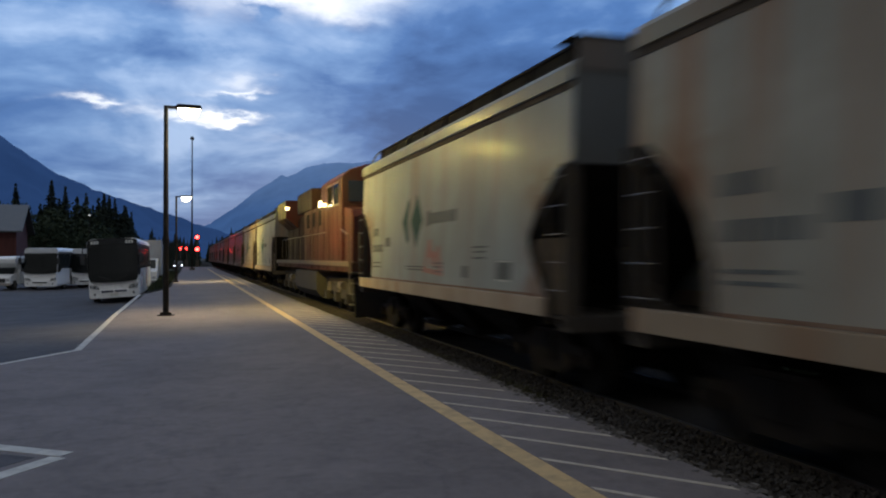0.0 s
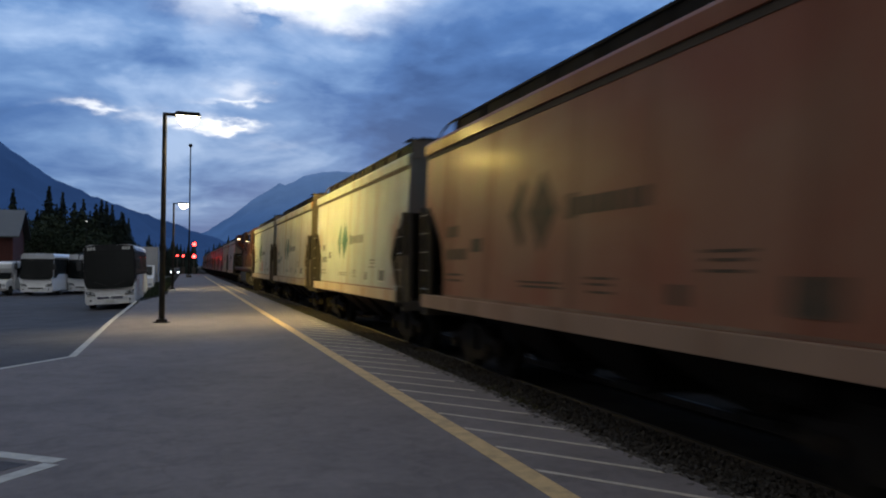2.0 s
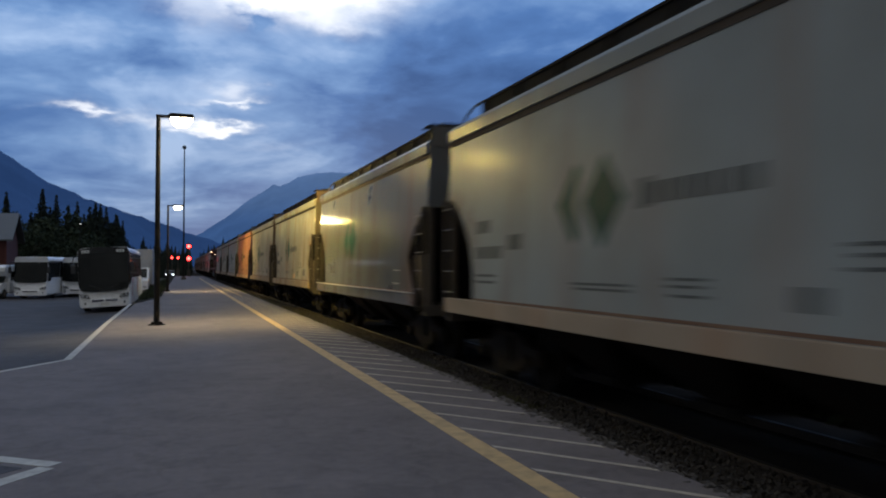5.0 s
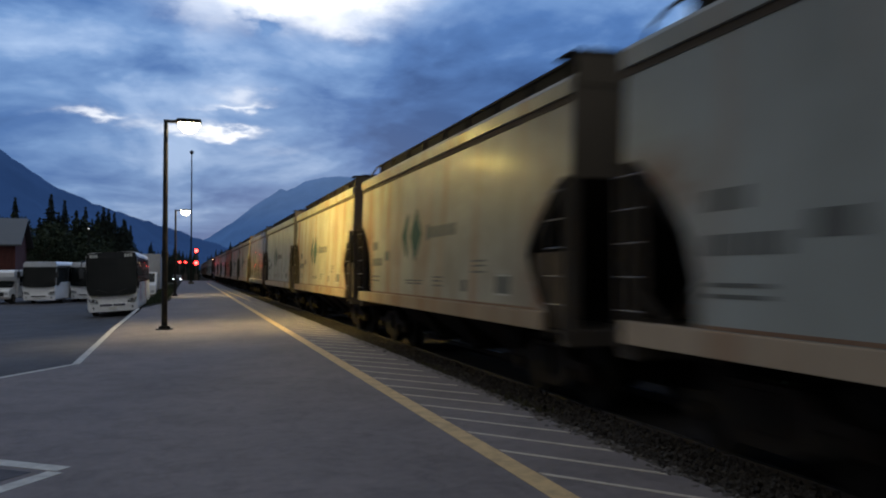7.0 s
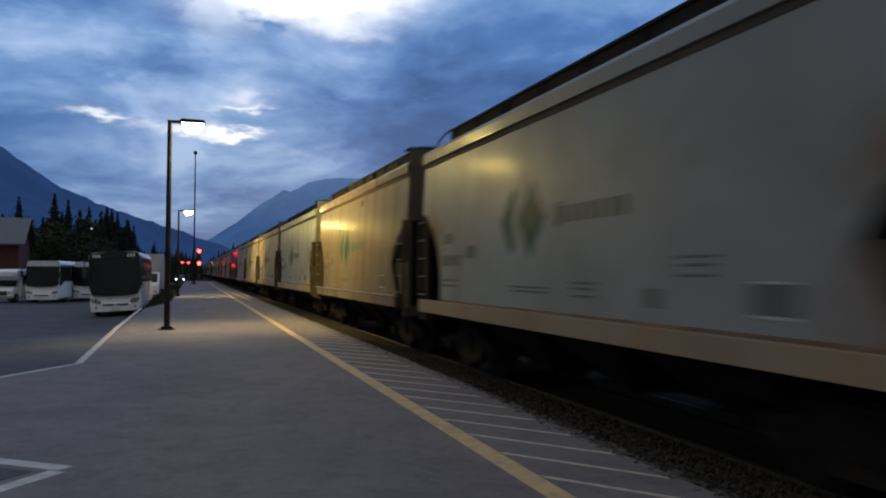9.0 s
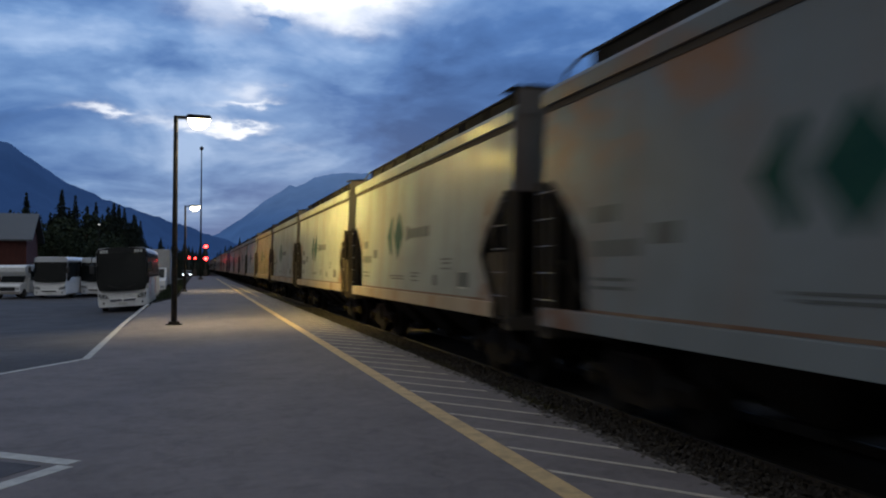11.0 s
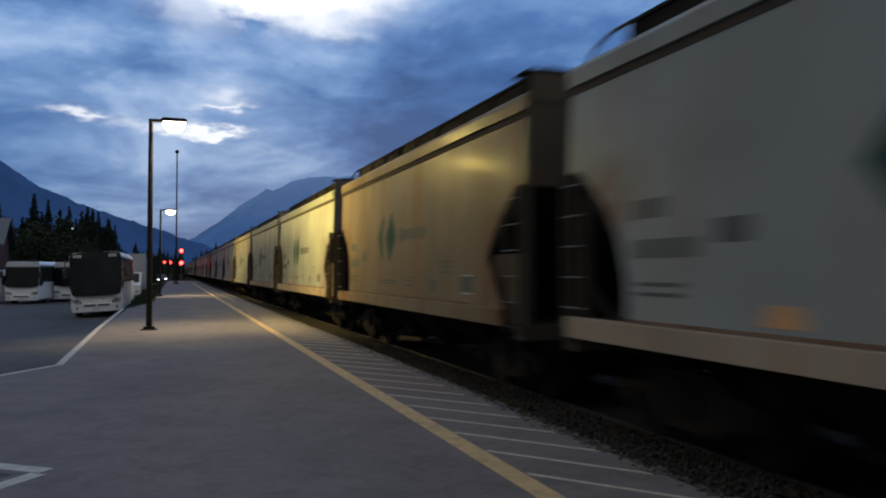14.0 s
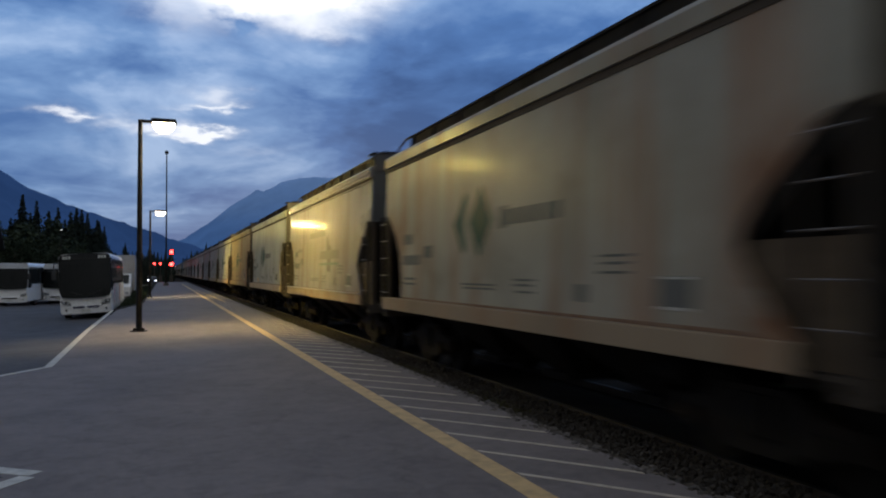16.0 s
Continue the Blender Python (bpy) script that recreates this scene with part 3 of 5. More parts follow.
def bogie(parent, y):
    """A two-axle freight truck: its side frames, bolster and wheels."""
    b = part("bogie", boxes((-1.15, 1.15, y - 0.22, y + 0.22, 0.42, 0.78)), STEEL, parent)
    for sx in (-1, 1):
        x = sx * 1.02
        prof = [(y - 1.2, 0.38), (y - 1.2, 0.62), (y - 0.75, 0.66), (y - 0.45, 0.84), (y + 0.45, 0.84), (y + 0.75, 0.66), (y + 1.2, 0.62), (y + 1.2, 0.38), (y + 0.8, 0.42), (y + 0.42, 0.24), (y - 0.42, 0.24), (y - 0.8, 0.42)]
        part("side_frame", prisms((prof, 0, x - 0.07, x + 0.07)), GRIME, b)
        for wy in (y - 0.86, y + 0.86):
            bm = bmesh.new()
            rod(bm, (sx * 0.69, wy, 0.458), (sx * 0.82, wy, 0.458), 0.457, seg=20)
            rod(bm, (sx * 0.64, wy, 0.458), (sx * 0.69, wy, 0.458), 0.485, seg=20)
            part("wheel", bm, STEEL, b)
            part("bearing_cap", rods(((sx * 1.08, wy, 0.46), (sx * 1.2, wy, 0.46), 0.1)), GRIME, b)
    for wy in (y - 0.86, y + 0.86):
        part("axle", rods(((-0.7, wy, 0.458), (0.7, wy, 0.458), 0.08)), STEEL, b)


def hopper(skin, trim, label, letters=True, ribbed=False):
    """A covered hopper car. The origin is on the rail under its middle; the platform is on its -x side."""
    car = thing("hopper_car", label, "hopper car", group="freight train")
    H, S = HALF, SIDE
    T = S - LEAN * 2.7
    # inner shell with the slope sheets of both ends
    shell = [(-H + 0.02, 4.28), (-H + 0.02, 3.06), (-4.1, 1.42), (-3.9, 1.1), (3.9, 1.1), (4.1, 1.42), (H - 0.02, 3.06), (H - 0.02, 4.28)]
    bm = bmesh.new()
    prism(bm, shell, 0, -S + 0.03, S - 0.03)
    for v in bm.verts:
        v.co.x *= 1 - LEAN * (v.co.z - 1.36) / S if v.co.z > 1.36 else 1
    # the shade under the car ends is put into this near-black colour
    part("shell", bm, SLOPE, car, "sloped end sheets painted near black for the shade under the ends")
    for ys in (-1, 1):
        wall = [(-S + 0.10, 3.04), (S - 0.10, 3.04), (T - 0.01, 4.28), (T * 0.5, 4.45), (0, 4.49), (-T * 0.5, 4.45), (-T + 0.01, 4.28)]
        part("end_wall", prisms((wall, 1, ys * (H - 0.018), ys * (H + 0.014))), trim, car, "upright end sheet under the roof", bevel=0.005)
    for sx in (-1, 1):
        # side sheet: a shallow bulge with the cut-out corners over the bogies
        outline = [(-H, 4.09), (-H, 3.06), (-H + 0.25, 3.05), (-H + 0.45, 2.98), (-H + 1.08, 2.45), (-H + 1.26, 2.22), (-H + 1.30, 2.08), (-H + 1.24, 1.95), (-H + 0.80, 1.46), (-H + 0.64, 1.325), (H - 1.42, 1.325), (H - 1.37, 1.8), (H - 1.18, 2.25), (H - 0.85, 2.62), (H - 0.34, 2.99), (H - 0.2, 3.05), (H, 3.06), (H, 4.09)]
        bm = bmesh.new()
        prism(bm, outline, 0, sx * (S - 0.03), sx * S)
        for v in bm.verts:
            v.co.x -= sx * LEAN * (v.co.z - 1.36)
        part("side_sheet", bm, skin, car)
        part("side_sill", prisms(([(sx * (S - 0.05), 1.09), (sx * (S + 0.05), 1.09), (sx * (S + 0.05), 1.325), (sx * (S - 0.05), 1.337)], 1, -H + 0.64, H - 0.14)), {WHITE_SKIN: SILL_TAN, CREAM_SKIN: SILL_WARM, RED_SKIN: SILL_DUST, PLAIN_SKIN: SILL_WARM, GREY_SKIN: SILL_WARM}.get(skin, skin), car, bevel=0.006)
        # pale ledge: the line of skylight along the sill is put into its colour
        if skin in (DARK_SKIN, GREY_SKIN, BROWN_SKIN):
            part("sill_ledge", boxes((min(sx * (S + 0.002), sx * (S + 0.085)), max(sx * (S + 0.002), sx * (S + 0.085)), -H + 0.8, H - 0.16, 1.338, 1.358)), LEDGE_GLINT, car, "ledge of the side sill, painted pale for the sky's glint")
        part("sill_seam", boxes((sx * S if sx > 0 else -S - 0.006, S + 0.006 if sx > 0 else -S, -H + 0.9, H - 1.45, 1.338, 1.374)), SEAM, car, "rusty seam above the side sill")
        part("top_chord", prisms(([(sx * (T - 0.02), 4.09), (sx * (T + 0.05), 4.09), (sx * (T + 0.06), 4.27), (sx * (T + 0.02), 4.33), (sx * (T - 0.1), 4.35)], 1, -H, H)), skin, car, bevel=0.008)
        # thin strip drawn where the chord only casts its shade on the side
        part("chord_shadow_gap", boxes((sx * T if sx > 0 else -T - 0.014, T + 0.014 if sx > 0 else -T, -H + 0.02, H - 0.02, 4.0, 4.088)), CHORD_SHADE, car, "brown strip painted as the top chord's shade")
        if ribbed:
            for z, out in ((4.00, 0.016), (4.10, 0.055), (4.185, 0.060), (4.265, 0.064)):
                part("side_rib", rods(((sx * (T + out), -H + 0.05, z), (sx * (T + out), H - 0.05, z), 0.024)), skin, car)
        # running board on brackets beside the hatches
        part("running_board", boxes((min(sx * 1.22, sx * 0.62), max(sx * 1.22, sx * 0.62), -H + 0.03, H - 0.75, 4.66, 4.70)), ROOF_DARK, car, "dark steel grating walkway")
        part("roof_fascia", boxes((sx * 1.17 - 0.02, sx * 1.17 + 0.02, -H + 0.05, H - 0.8, 4.36, 4.66)), ROOF_DARK, car)
        if sx > 0:
            continue
        for i in range(9):
            y = -H + 0.6 + i * (2 * H - 1.6) / 8
            part("bracket", boxes((-1.245, -0.62, y - 0.03, y + 0.03, 4.42, 4.658)), GRIME, car)
        for ys in (-1, 1):
            for k in range(5):
                z = 1.44 + 0.36 * k
                part("ladder_rung", rods(((sx * (S + 0.03), ys * (H - 0.06), z), (sx * (S + 0.03), ys * (H - 0.50), z), 0.011, None, 6)), RUNG, car, "pale steel rung")
            part("ladder_stile", boxes((sx * S - 0.03, sx * S + 0.03, ys * (H - 0.03) - 0.025, ys * (H - 0.03) + 0.025, 1.0, 3.05)), END_POST, car)
            part("ladder_stile", boxes((sx * S - 0.02, sx * S + 0.02, ys * (H - 0.53) - 0.02, ys * (H - 0.53) + 0.02, 1.0, 2.7)), END_POST, car)
    # roof, hatches, handrail arch at the far end
    roof = [(-T + 0.02, 4.30), (-T * 0.5, 4.44), (0, 4.48), (T * 0.5, 4.44), (T - 0.02, 4.30)]
    part("roof", prisms((roof, 1, -H, H)), ROOF_DARK, car, "grimy sheet roof")
    for y in (-4.6, -1.55, 1.55, 4.6):
        part("hatch_cover", prisms(([(-0.5, 4.44), (-0.42, 4.60), (0, 4.66), (0.42, 4.60), (0.5, 4.44)], 1, y - 1.45, y + 1.45)), ROOF_DARK, car, bevel=0.01)
    for sx in (-1, 1):
        bm = bmesh.new()
        pipe(bm, [(sx * 1.2, H - 0.75, 4.70), (sx * 1.2, H - 0.45, 4.68), (sx * 1.25, H - 0.18, 4.56), (sx * 1.3, H - 0.05, 4.34)], 0.022)
        part("roof_handrail", bm, trim, car)
        bm = bmesh.new()
        pipe(bm, [(sx * 0.65, H - 0.75, 4.70), (sx * 0.65, H - 0.4, 4.66), (sx * 0.65, H - 0.05, 4.44)], 0.022)
        part("roof_handrail", bm, trim, car)
    # ends: posts, platform, end sill, coupler, brake gear
    for ys in (-1, 1):
        for x in (-1.45, -0.5, 0.5, 1.45):
            part("end_post", boxes((x - 0.05, x + 0.05, min(ys * (H - 0.10), ys * (H + 0.0)), max(ys * (H - 0.10), ys * (H + 0.0)), 1.0, 3.04)), END_POST, car)
        part("end_sill", boxes((-S + 0.02, S - 0.02, min(ys * (H - 0.25), ys * (H + 0.02)), max(ys * (H - 0.25), ys * (H + 0.02)), 0.92, 1.12)), END_DARK, car, bevel=0.01)
        part("shear_plate", boxes((-S + 0.1, S - 0.1, min(ys * (H - 2.2), ys * (H - 0.25)), max(ys * (H - 2.2), ys * (H - 0.25)), 1.06, 1.10)), END_DARK, car)
        part("slope_brace", prisms(([(ys * (H - 0.1), 1.1), (ys * (H - 0.2), 1.1), (ys * (H - 1.9), 2.25), (ys * (H - 1.8), 2.3)], 0, -0.06, 0.06)), END_DARK, car)
        part("coupler", boxes((-0.14, 0.14, min(ys * (H - 0.2), ys * (H + 0.46)), max(ys * (H - 0.2), ys * (H + 0.46)), 0.74, 0.98)), STEEL, car, bevel=0.03)
        bm = bmesh.new()
        pipe(bm, [(0.25, ys * (H + 0.02), 0.85), (0.3, ys * (H + 0.2), 0.5), (0.22, ys * (H + 0.42), 0.42)], 0.025)
        part("air_hose", bm, STEEL, car)
        bogie(car, ys * 4.6)
    # lower panels behind the near ladder
    for sx in (-1, 1):
        part("end_panel", prisms(([(-H + 0.12, 1.12), (-H + 0.12, 2.12), (-H + 1.5, 2.12), (-H + 1.0, 1.12)], 0, sx * (S - 0.14) - 0.01, sx * (S - 0.14) + 0.01)), END_BROWN, car, "grimy brown panel below the slope sheet")
    # lateral running board over the near end
    part("end_fascia", boxes((-1.44, 1.44, -H - 0.034, -H - 0.016, 4.22, 4.63)), trim, car, "sheet under the end walkway")
    part("end_walkway", boxes((-1.48, 1.48, -H - 0.05, -H + 0.5, 4.632, 4.658)), ROOF_DARK, car, "dark steel grating walkway")
    part("centre_sill", boxes((-0.16, 0.16, -H, H, 0.72, 1.12)), STEEL, car)
    for y in (-2.35, 0.0, 2.35):
        bm = bmesh.new()
        loft(bm, [[(-1.35, y - 1.1, 1.12), (1.35, y - 1.1, 1.12), (1.35, y + 1.1, 1.12), (-1.35, y + 1.1, 1.12)], [(-0.55, y - 0.32, 0.42), (0.55, y - 0.32, 0.42), (0.55, y + 0.32, 0.42), (-0.55, y + 0.32, 0.42)]])
        part("hopper_bay", bm, GRIME, car)
        part("outlet_gate", boxes((-0.7, 0.7, y - 0.4, y + 0.4, 0.32, 0.42)), STEEL, car)
    part("brake_reservoir", rods(((-0.9, -3.5, 0.85), (-0.9, -2.9, 0.85), 0.19, None, 12)), STEEL, car)
    if letters:
        side_marks(car, ribbed)
    return car


def lens(y, z, w, h, cut=None):
    """A pointed leaf shape, taller than wide, as an outline in y and z."""
    return [(y + dy * w, z + dz * h) for dy, dz in ((0, 1), (0.35, 0.62), (0.8, 0.2), (1, 0), (0.8, -0.2), (0.35, -0.62), (0, -1), (-0.35, -0.62), (-0.8, -0.2), (-1, 0), (-0.8, 0.2), (-0.35, 0.62))]


def side_marks(car, plain=False):
    """Painted emblem and lettering blocks on the side that faces the platform; d runs from the far end towards the camera."""
    x0, x1 = -SIDE - 0.004, -SIDE + 0.001
    before = set(car.children)

    def at(d):
        return HALF - d

    if not plain:
        part("emblem_leaf", prisms((lens(at(5.48), 2.63, 0.46, 0.56), 0, x0, x1)), GREEN, car, "green pointed emblem")
        y = at(4.66)
        half_leaf = [(y - 0.14, 3.14), (y + 0.10, 2.86), (y + 0.30, 2.64), (y + 0.10, 2.42), (y - 0.14, 2.14), (y - 0.25, 2.26), (y - 0.13, 2.64), (y - 0.25, 3.02)]
        part("emblem_leaf", prisms((half_leaf, 0, x0, x1)), GREEN, car, "green pointed emblem")
        for i, w in enumerate((0.26, 0.2, 0.22, 0.2, 0.22, 0.16, 0.2, 0.22)):
            d = 6.22 + i * 0.235
            part("letter_bar", boxes((x0, x1, at(d + w * 0.86), at(d), 2.48 + (0.04 if i else 0), 2.74 if i else 2.80)), MARK, car)
    else:
        for d0, d1, z0, z1, m in ((4.4, 7.0, 2.95, 3.13, FAINT), (6.3, 9.0, 2.25, 2.50, FAINT), (6.3, 9.0, 2.08, 2.14, FAINT_GREEN), (2.0, 3.1, 2.55, 2.68, FAINT)):
            part("letter_bar", boxes((x0, x1, at(d1), at(d0), z0, z1)), m, car)
    for d0, d1, z0, z1 in ((1.50, 1.66, 2.40, 2.60), (1.70, 1.86, 2.40, 2.60), (1.90, 2.04, 2.40, 2.60), (1.50, 1.64, 2.00, 2.19), (1.68, 1.82, 2.00, 2.19), (1.86, 2.00, 2.00, 2.19), (2.04, 2.18, 2.00, 2.19), (2.22, 2.36, 2.00, 2.19), (2.40, 2.54, 2.00, 2.19), (2.8, 3.25, 2.12, 2.34), (1.55, 2.35, 1.72, 1.76), (1.55, 2.35, 1.62, 1.66),
                           (4.8, 6.1, 1.66, 1.69), (4.9, 6.1, 1.60, 1.63), (6.8, 7.4, 1.74, 1.77), (6.8, 7.35, 1.67, 1.70), (6.85, 7.4, 1.58, 1.61), (9.0, 9.65, 2.02, 2.05), (9.05, 9.6, 1.94, 1.97), (9.0, 9.6, 1.84, 1.87), (8.5, 8.75, 1.52, 1.72)):
        part("stencil_bar", boxes((x0, x1, at(d1), at(d0), z0, z1)), MARK, car)
    part("data_panel", boxes((x0, x1, at(10.66), at(10.1), 1.52, 1.82)), MARK, car, "black data panel")
    part("data_line", boxes((x0 - 0.003, x0, at(10.62), at(10.14), 1.50, 1.53)), PALE_MARK, car)
    part("data_line", boxes((x0 - 0.003, x0, at(10.62), at(10.14), 1.79, 1.815)), PALE_MARK, car)
    for ob in set(car.children) - before:
        for v in ob.data.vertices:
            v.co.x += LEAN * (v.co.z - 1.36)


# Shade below the overhanging chord, put into a dark brown colour.
CHORD_SHADE = material("chord_shade", (0.07, 0.06, 0.05), 0.9, spot=(0.13, 0.10, 0.075), scale=3, amount=0.7, grain=40, spec=0.1)
FAINT = material("faded_mark", (0.17, 0.165, 0.16), 0.5, spot=(0.22, 0.21, 0.2), scale=2, amount=0.6, grain=30, spec=0.05)
FAINT_GREEN = material("faded_green_mark", (0.12, 0.18, 0.155), 0.5, spot=(0.2, 0.22, 0.2), scale=2, amount=0.6, grain=30, spec=0.05)
# Pale tone that holds the sky's glint on the sill ledge.
LEDGE_GLINT = material("ledge_glint", (0.5, 0.49, 0.47), 0.35, spot=(0.25, 0.2, 0.16), scale=2, amount=0.8, grain=40)
SEAM = material("rust_seam", (0.16, 0.08, 0.045), 0.8, spot=(0.28, 0.2, 0.13), scale=2, amount=0.8, grain=40)
GRAFFITI = material("red_graffiti", (0.34, 0.11, 0.09), 0.5, spot=(0.38, 0.25, 0.18), scale=3, amount=0.6, grain=30)
SILL_TAN = paint("sill_tan", (0.43, 0.345, 0.255), streak=0.5, dirt=0.35)
END_DARK = material("end_grime", (0.075, 0.064, 0.054), 0.85, spot=(0.08, 0.06, 0.04), scale=3, amount=0.6, grain=40, spec=0.1)
SILL_WARM = paint("sill_warm", (0.34, 0.265, 0.185), streak=0.5, dirt=0.45)
SILL_DUST = paint("sill_dust", (0.33, 0.215, 0.15), rust=(0.16, 0.07, 0.04), streak=0.6, dirt=0.4)
# Near black in place of the car's colour: shade painted on the slopes.
SLOPE = material("shaded_slope", (0.021, 0.019, 0.017), 0.9, spot=(0.040, 0.032, 0.025), scale=2.5, amount=0.6, grain=40, spec=0.08)
END_POST = material("end_post", (0.052, 0.046, 0.039), 0.85, spot=(0.075, 0.055, 0.040), scale=3, amount=0.6, grain=40, spec=0.1)
END_BROWN = material("end_panel_brown", (0.125, 0.096, 0.066), 0.85, spot=(0.06, 0.042, 0.028), scale=2.2, amount=0.8, grain=40, spec=0.1)
WHITE_SKIN = paint("pale_skin", (0.335, 0.364, 0.35), streak=0.32, dirt=0.32, worn=0.85)
CREAM_SKIN = paint("rusty_cream_skin", (0.37, 0.355, 0.295), streak=0.78, dirt=0.5, worn=0.85)
RED_SKIN = paint("brown_red_skin", (0.262, 0.108, 0.066), rust=(0.105, 0.045, 0.028), streak=0.55, grime=(0.30, 0.19, 0.12), dirt=0.75, worn=0.3)
OLD_MARK = material("worn_off_mark", (0.075, 0.06, 0.042), 0.6, spot=(0.15, 0.08, 0.05), scale=2, amount=0.7, grain=30, spec=0.05)
DARK_SKIN = paint("dark_grey_skin", (0.105, 0.118, 0.127), streak=0.25, dirt=0.2, rough=0.3, spec=0.05, coat=0.65, worn=0.5, coat_rough=0.07)
BROWN_SKIN = paint("dusty_brown_skin", (0.155, 0.128, 0.095), streak=0.2, dirt=0.5, rough=0.3, spec=0.05, coat=0.13, worn=0.5, coat_rough=0.06)
BLUE_SKIN = paint("blue_grey_skin", (0.225, 0.25, 0.258), streak=0.3, dirt=0.3, worn=0.85, crown=0.8)
PLAIN_SKIN = paint("plain_grey_skin", (0.285, 0.308, 0.305), streak=0.22, dirt=0.35, worn=0.85)
TAN_SKIN = paint("rust_stained_skin", (0.25, 0.205, 0.14), streak=0.5, dirt=0.4, worn=0.85)
GREY_SKIN = paint("silver_grey_skin", (0.245, 0.237, 0.232), streak=0.2, dirt=0.35, rough=0.3, spec=0.05, coat=0.3, worn=0.5, coat_rough=0.05)
TRIM = paint("end_sheet", (0.13, 0.135, 0.135), streak=0.3, dirt=0.6, rough=0.6)
TRIM_WARM = paint("end_sheet_warm", (0.11, 0.09, 0.068), streak=0.3, dirt=0.6, rough=0.6)
KINDS = {
    "w": (WHITE_SKIN, TRIM, "pale grey covered hopper car with a green emblem"),
    "v": (WHITE_SKIN, TRIM, "pale covered hopper car with red graffiti beside a locomotive"),
    "c": (CREAM_SKIN, TRIM_WARM, "cream covered hopper car streaked with rust"),
    "r": (RED_SKIN, TRIM, "faded brown-red covered hopper car"),
    "d": (DARK_SKIN, TRIM, "dark grey glossy covered hopper car with a green emblem"),
    "b": (BROWN_SKIN, TRIM_WARM, "dusty brown covered hopper car with a green emblem"),
    "o": (TAN_SKIN, TRIM_WARM, "tan covered hopper car stained brown by rust"),
    "u": (BLUE_SKIN, TRIM, "blue-grey covered hopper car with rust at the top"),
    "n": (PLAIN_SKIN, TRIM, "clean grey covered hopper car with a green emblem"),
    "g": (GREY_SKIN, TRIM, "silver-grey ribbed covered hopper car with long lettering"),
}
# from the car behind the locomotive back to the last one that comes into view
ORDER = "vcwrccdwccwbnwwunwowgcbw"
AHEAD = "wcbbrbbrbbr"
LOCO_LEN = 22.3
"""The cars behind the locomotive, then those ahead of it, as kind and y of the middle at the start."""
SLACK = {0: 0.0, 1: -0.2, 2: -0.4, 3: -0.5, 14: -0.5, 15: -0.4, 16: -0.25, 17: -0.05}
CARS = [(k, FIRST - HALF - i * PITCH + float(np.interp(i, list(SLACK), list(SLACK.values())))) for i, k in enumerate(ORDER)]
CARS += [(k, FIRST + 0.9 + LOCO_LEN + 0.55 + HALF + i * PITCH) for i, k in enumerate(AHEAD)]
MADE, TRAIN = {}, []


def graffiti(car):
    """Red sprayed strokes low on the side."""
    x = -SIDE - 0.004
    for d0, d1, z0, z1, w in ((6.2, 6.5, 1.6, 2.2, 0.07), (6.5, 6.75, 2.2, 1.7, 0.08), (6.75, 7.1, 1.7, 2.05, 0.07), (7.05, 7.3, 2.05, 1.55, 0.08), (6.1, 7.4, 1.62, 1.56, 0.05), (6.3, 7.0, 1.95, 1.9, 0.06)):
        a, b = Vector((HALF - d0, z0)), Vector((HALF - d1, z1))
        nrm = Vector((-(b - a).y, (b - a).x)).normalized() * w
        bm = prisms(([tuple(a + nrm), tuple(a - nrm), tuple(b - nrm), tuple(b + nrm)], 0, x, x + 0.0035))
        for v in bm.verts:
            v.co.x += LEAN * (v.co.z - 1.36)
        part("graffiti_stroke", bm, GRAFFITI, car, "sprayed red stroke")


def placard(car, d):
    """A reflective placard low on the side, d from the far end."""
    y = HALF - d
    bm = prisms(([(y - 0.22, 1.42), (y + 0.22, 1.42), (y + 0.13, 1.60), (y - 0.13, 1.60)], 0, -SIDE - 0.006, -SIDE + 0.001))
    for v in bm.verts:
        v.co.x += LEAN * (v.co.z - 1.36)
    part("reflector", bm, REFLECT, car, "bright orange reflective placard")


# cars that carry a placard, and how far along
PLACARDS = {5: 7.7, 10: 11.3, 15: 11.4, 16: 8.8, 17: 3.75, 19: 3.65}


def make_cars():
    for k, y in CARS:
        if k not in MADE:
            MADE[k] = hopper(*KINDS[k], letters=True, ribbed=(k == "g"))
            car = MADE[k]
            if k == "r":
                for ob in car.children:
                    if ob.name.split(".")[0] in ("emblem_leaf", "letter_bar", "stencil_bar", "data_panel", "data_line"):
                        ob.data.materials[0] = OLD_MARK
            if k == "v":
                graffiti(car)
            car.matrix_basis = pose(TRACK_X, y, RAIL_Z)
        else:
            car = copy_thing(MADE[k], pose(TRACK_X, y, RAIL_Z))
        TRAIN.append((car, y))
    for i, d in PLACARDS.items():
        placard(TRAIN[i][0], d)


make_cars()

# ---- the locomotive ----
LOCO_RED = paint("loco_red", (0.066, 0.021, 0.016), rust=(0.030, 0.020, 0.016), streak=0.8, grime=(0.058, 0.040, 0.033), dirt=0.8, rough=0.45)
LOCO_DARK = paint("loco_hood", (0.030, 0.017, 0.014), rust=(0.02, 0.015, 0.013), streak=0.6, grime=(0.022, 0.019, 0.017), dirt=0.7, rough=0.6)
CAB_GLASS = material("cab_glass", (0.02, 0.03, 0.05), 0.08, scale=2, amount=0.2, grain=10, bump=0.0, spec=0.8)
PALE_STEEL = material("pale_steel", (0.075, 0.068, 0.06), 0.5, spot=(0.2, 0.15, 0.1), scale=4, grain=40)
TANK = material("fuel_tank", (0.026, 0.023, 0.020), 0.75, spot=(0.05, 0.042, 0.034), scale=2, amount=0.7, grain=20)
LOCO_LIGHT = glow("loco_light", (1.0, 0.78, 0.42), 7.0)


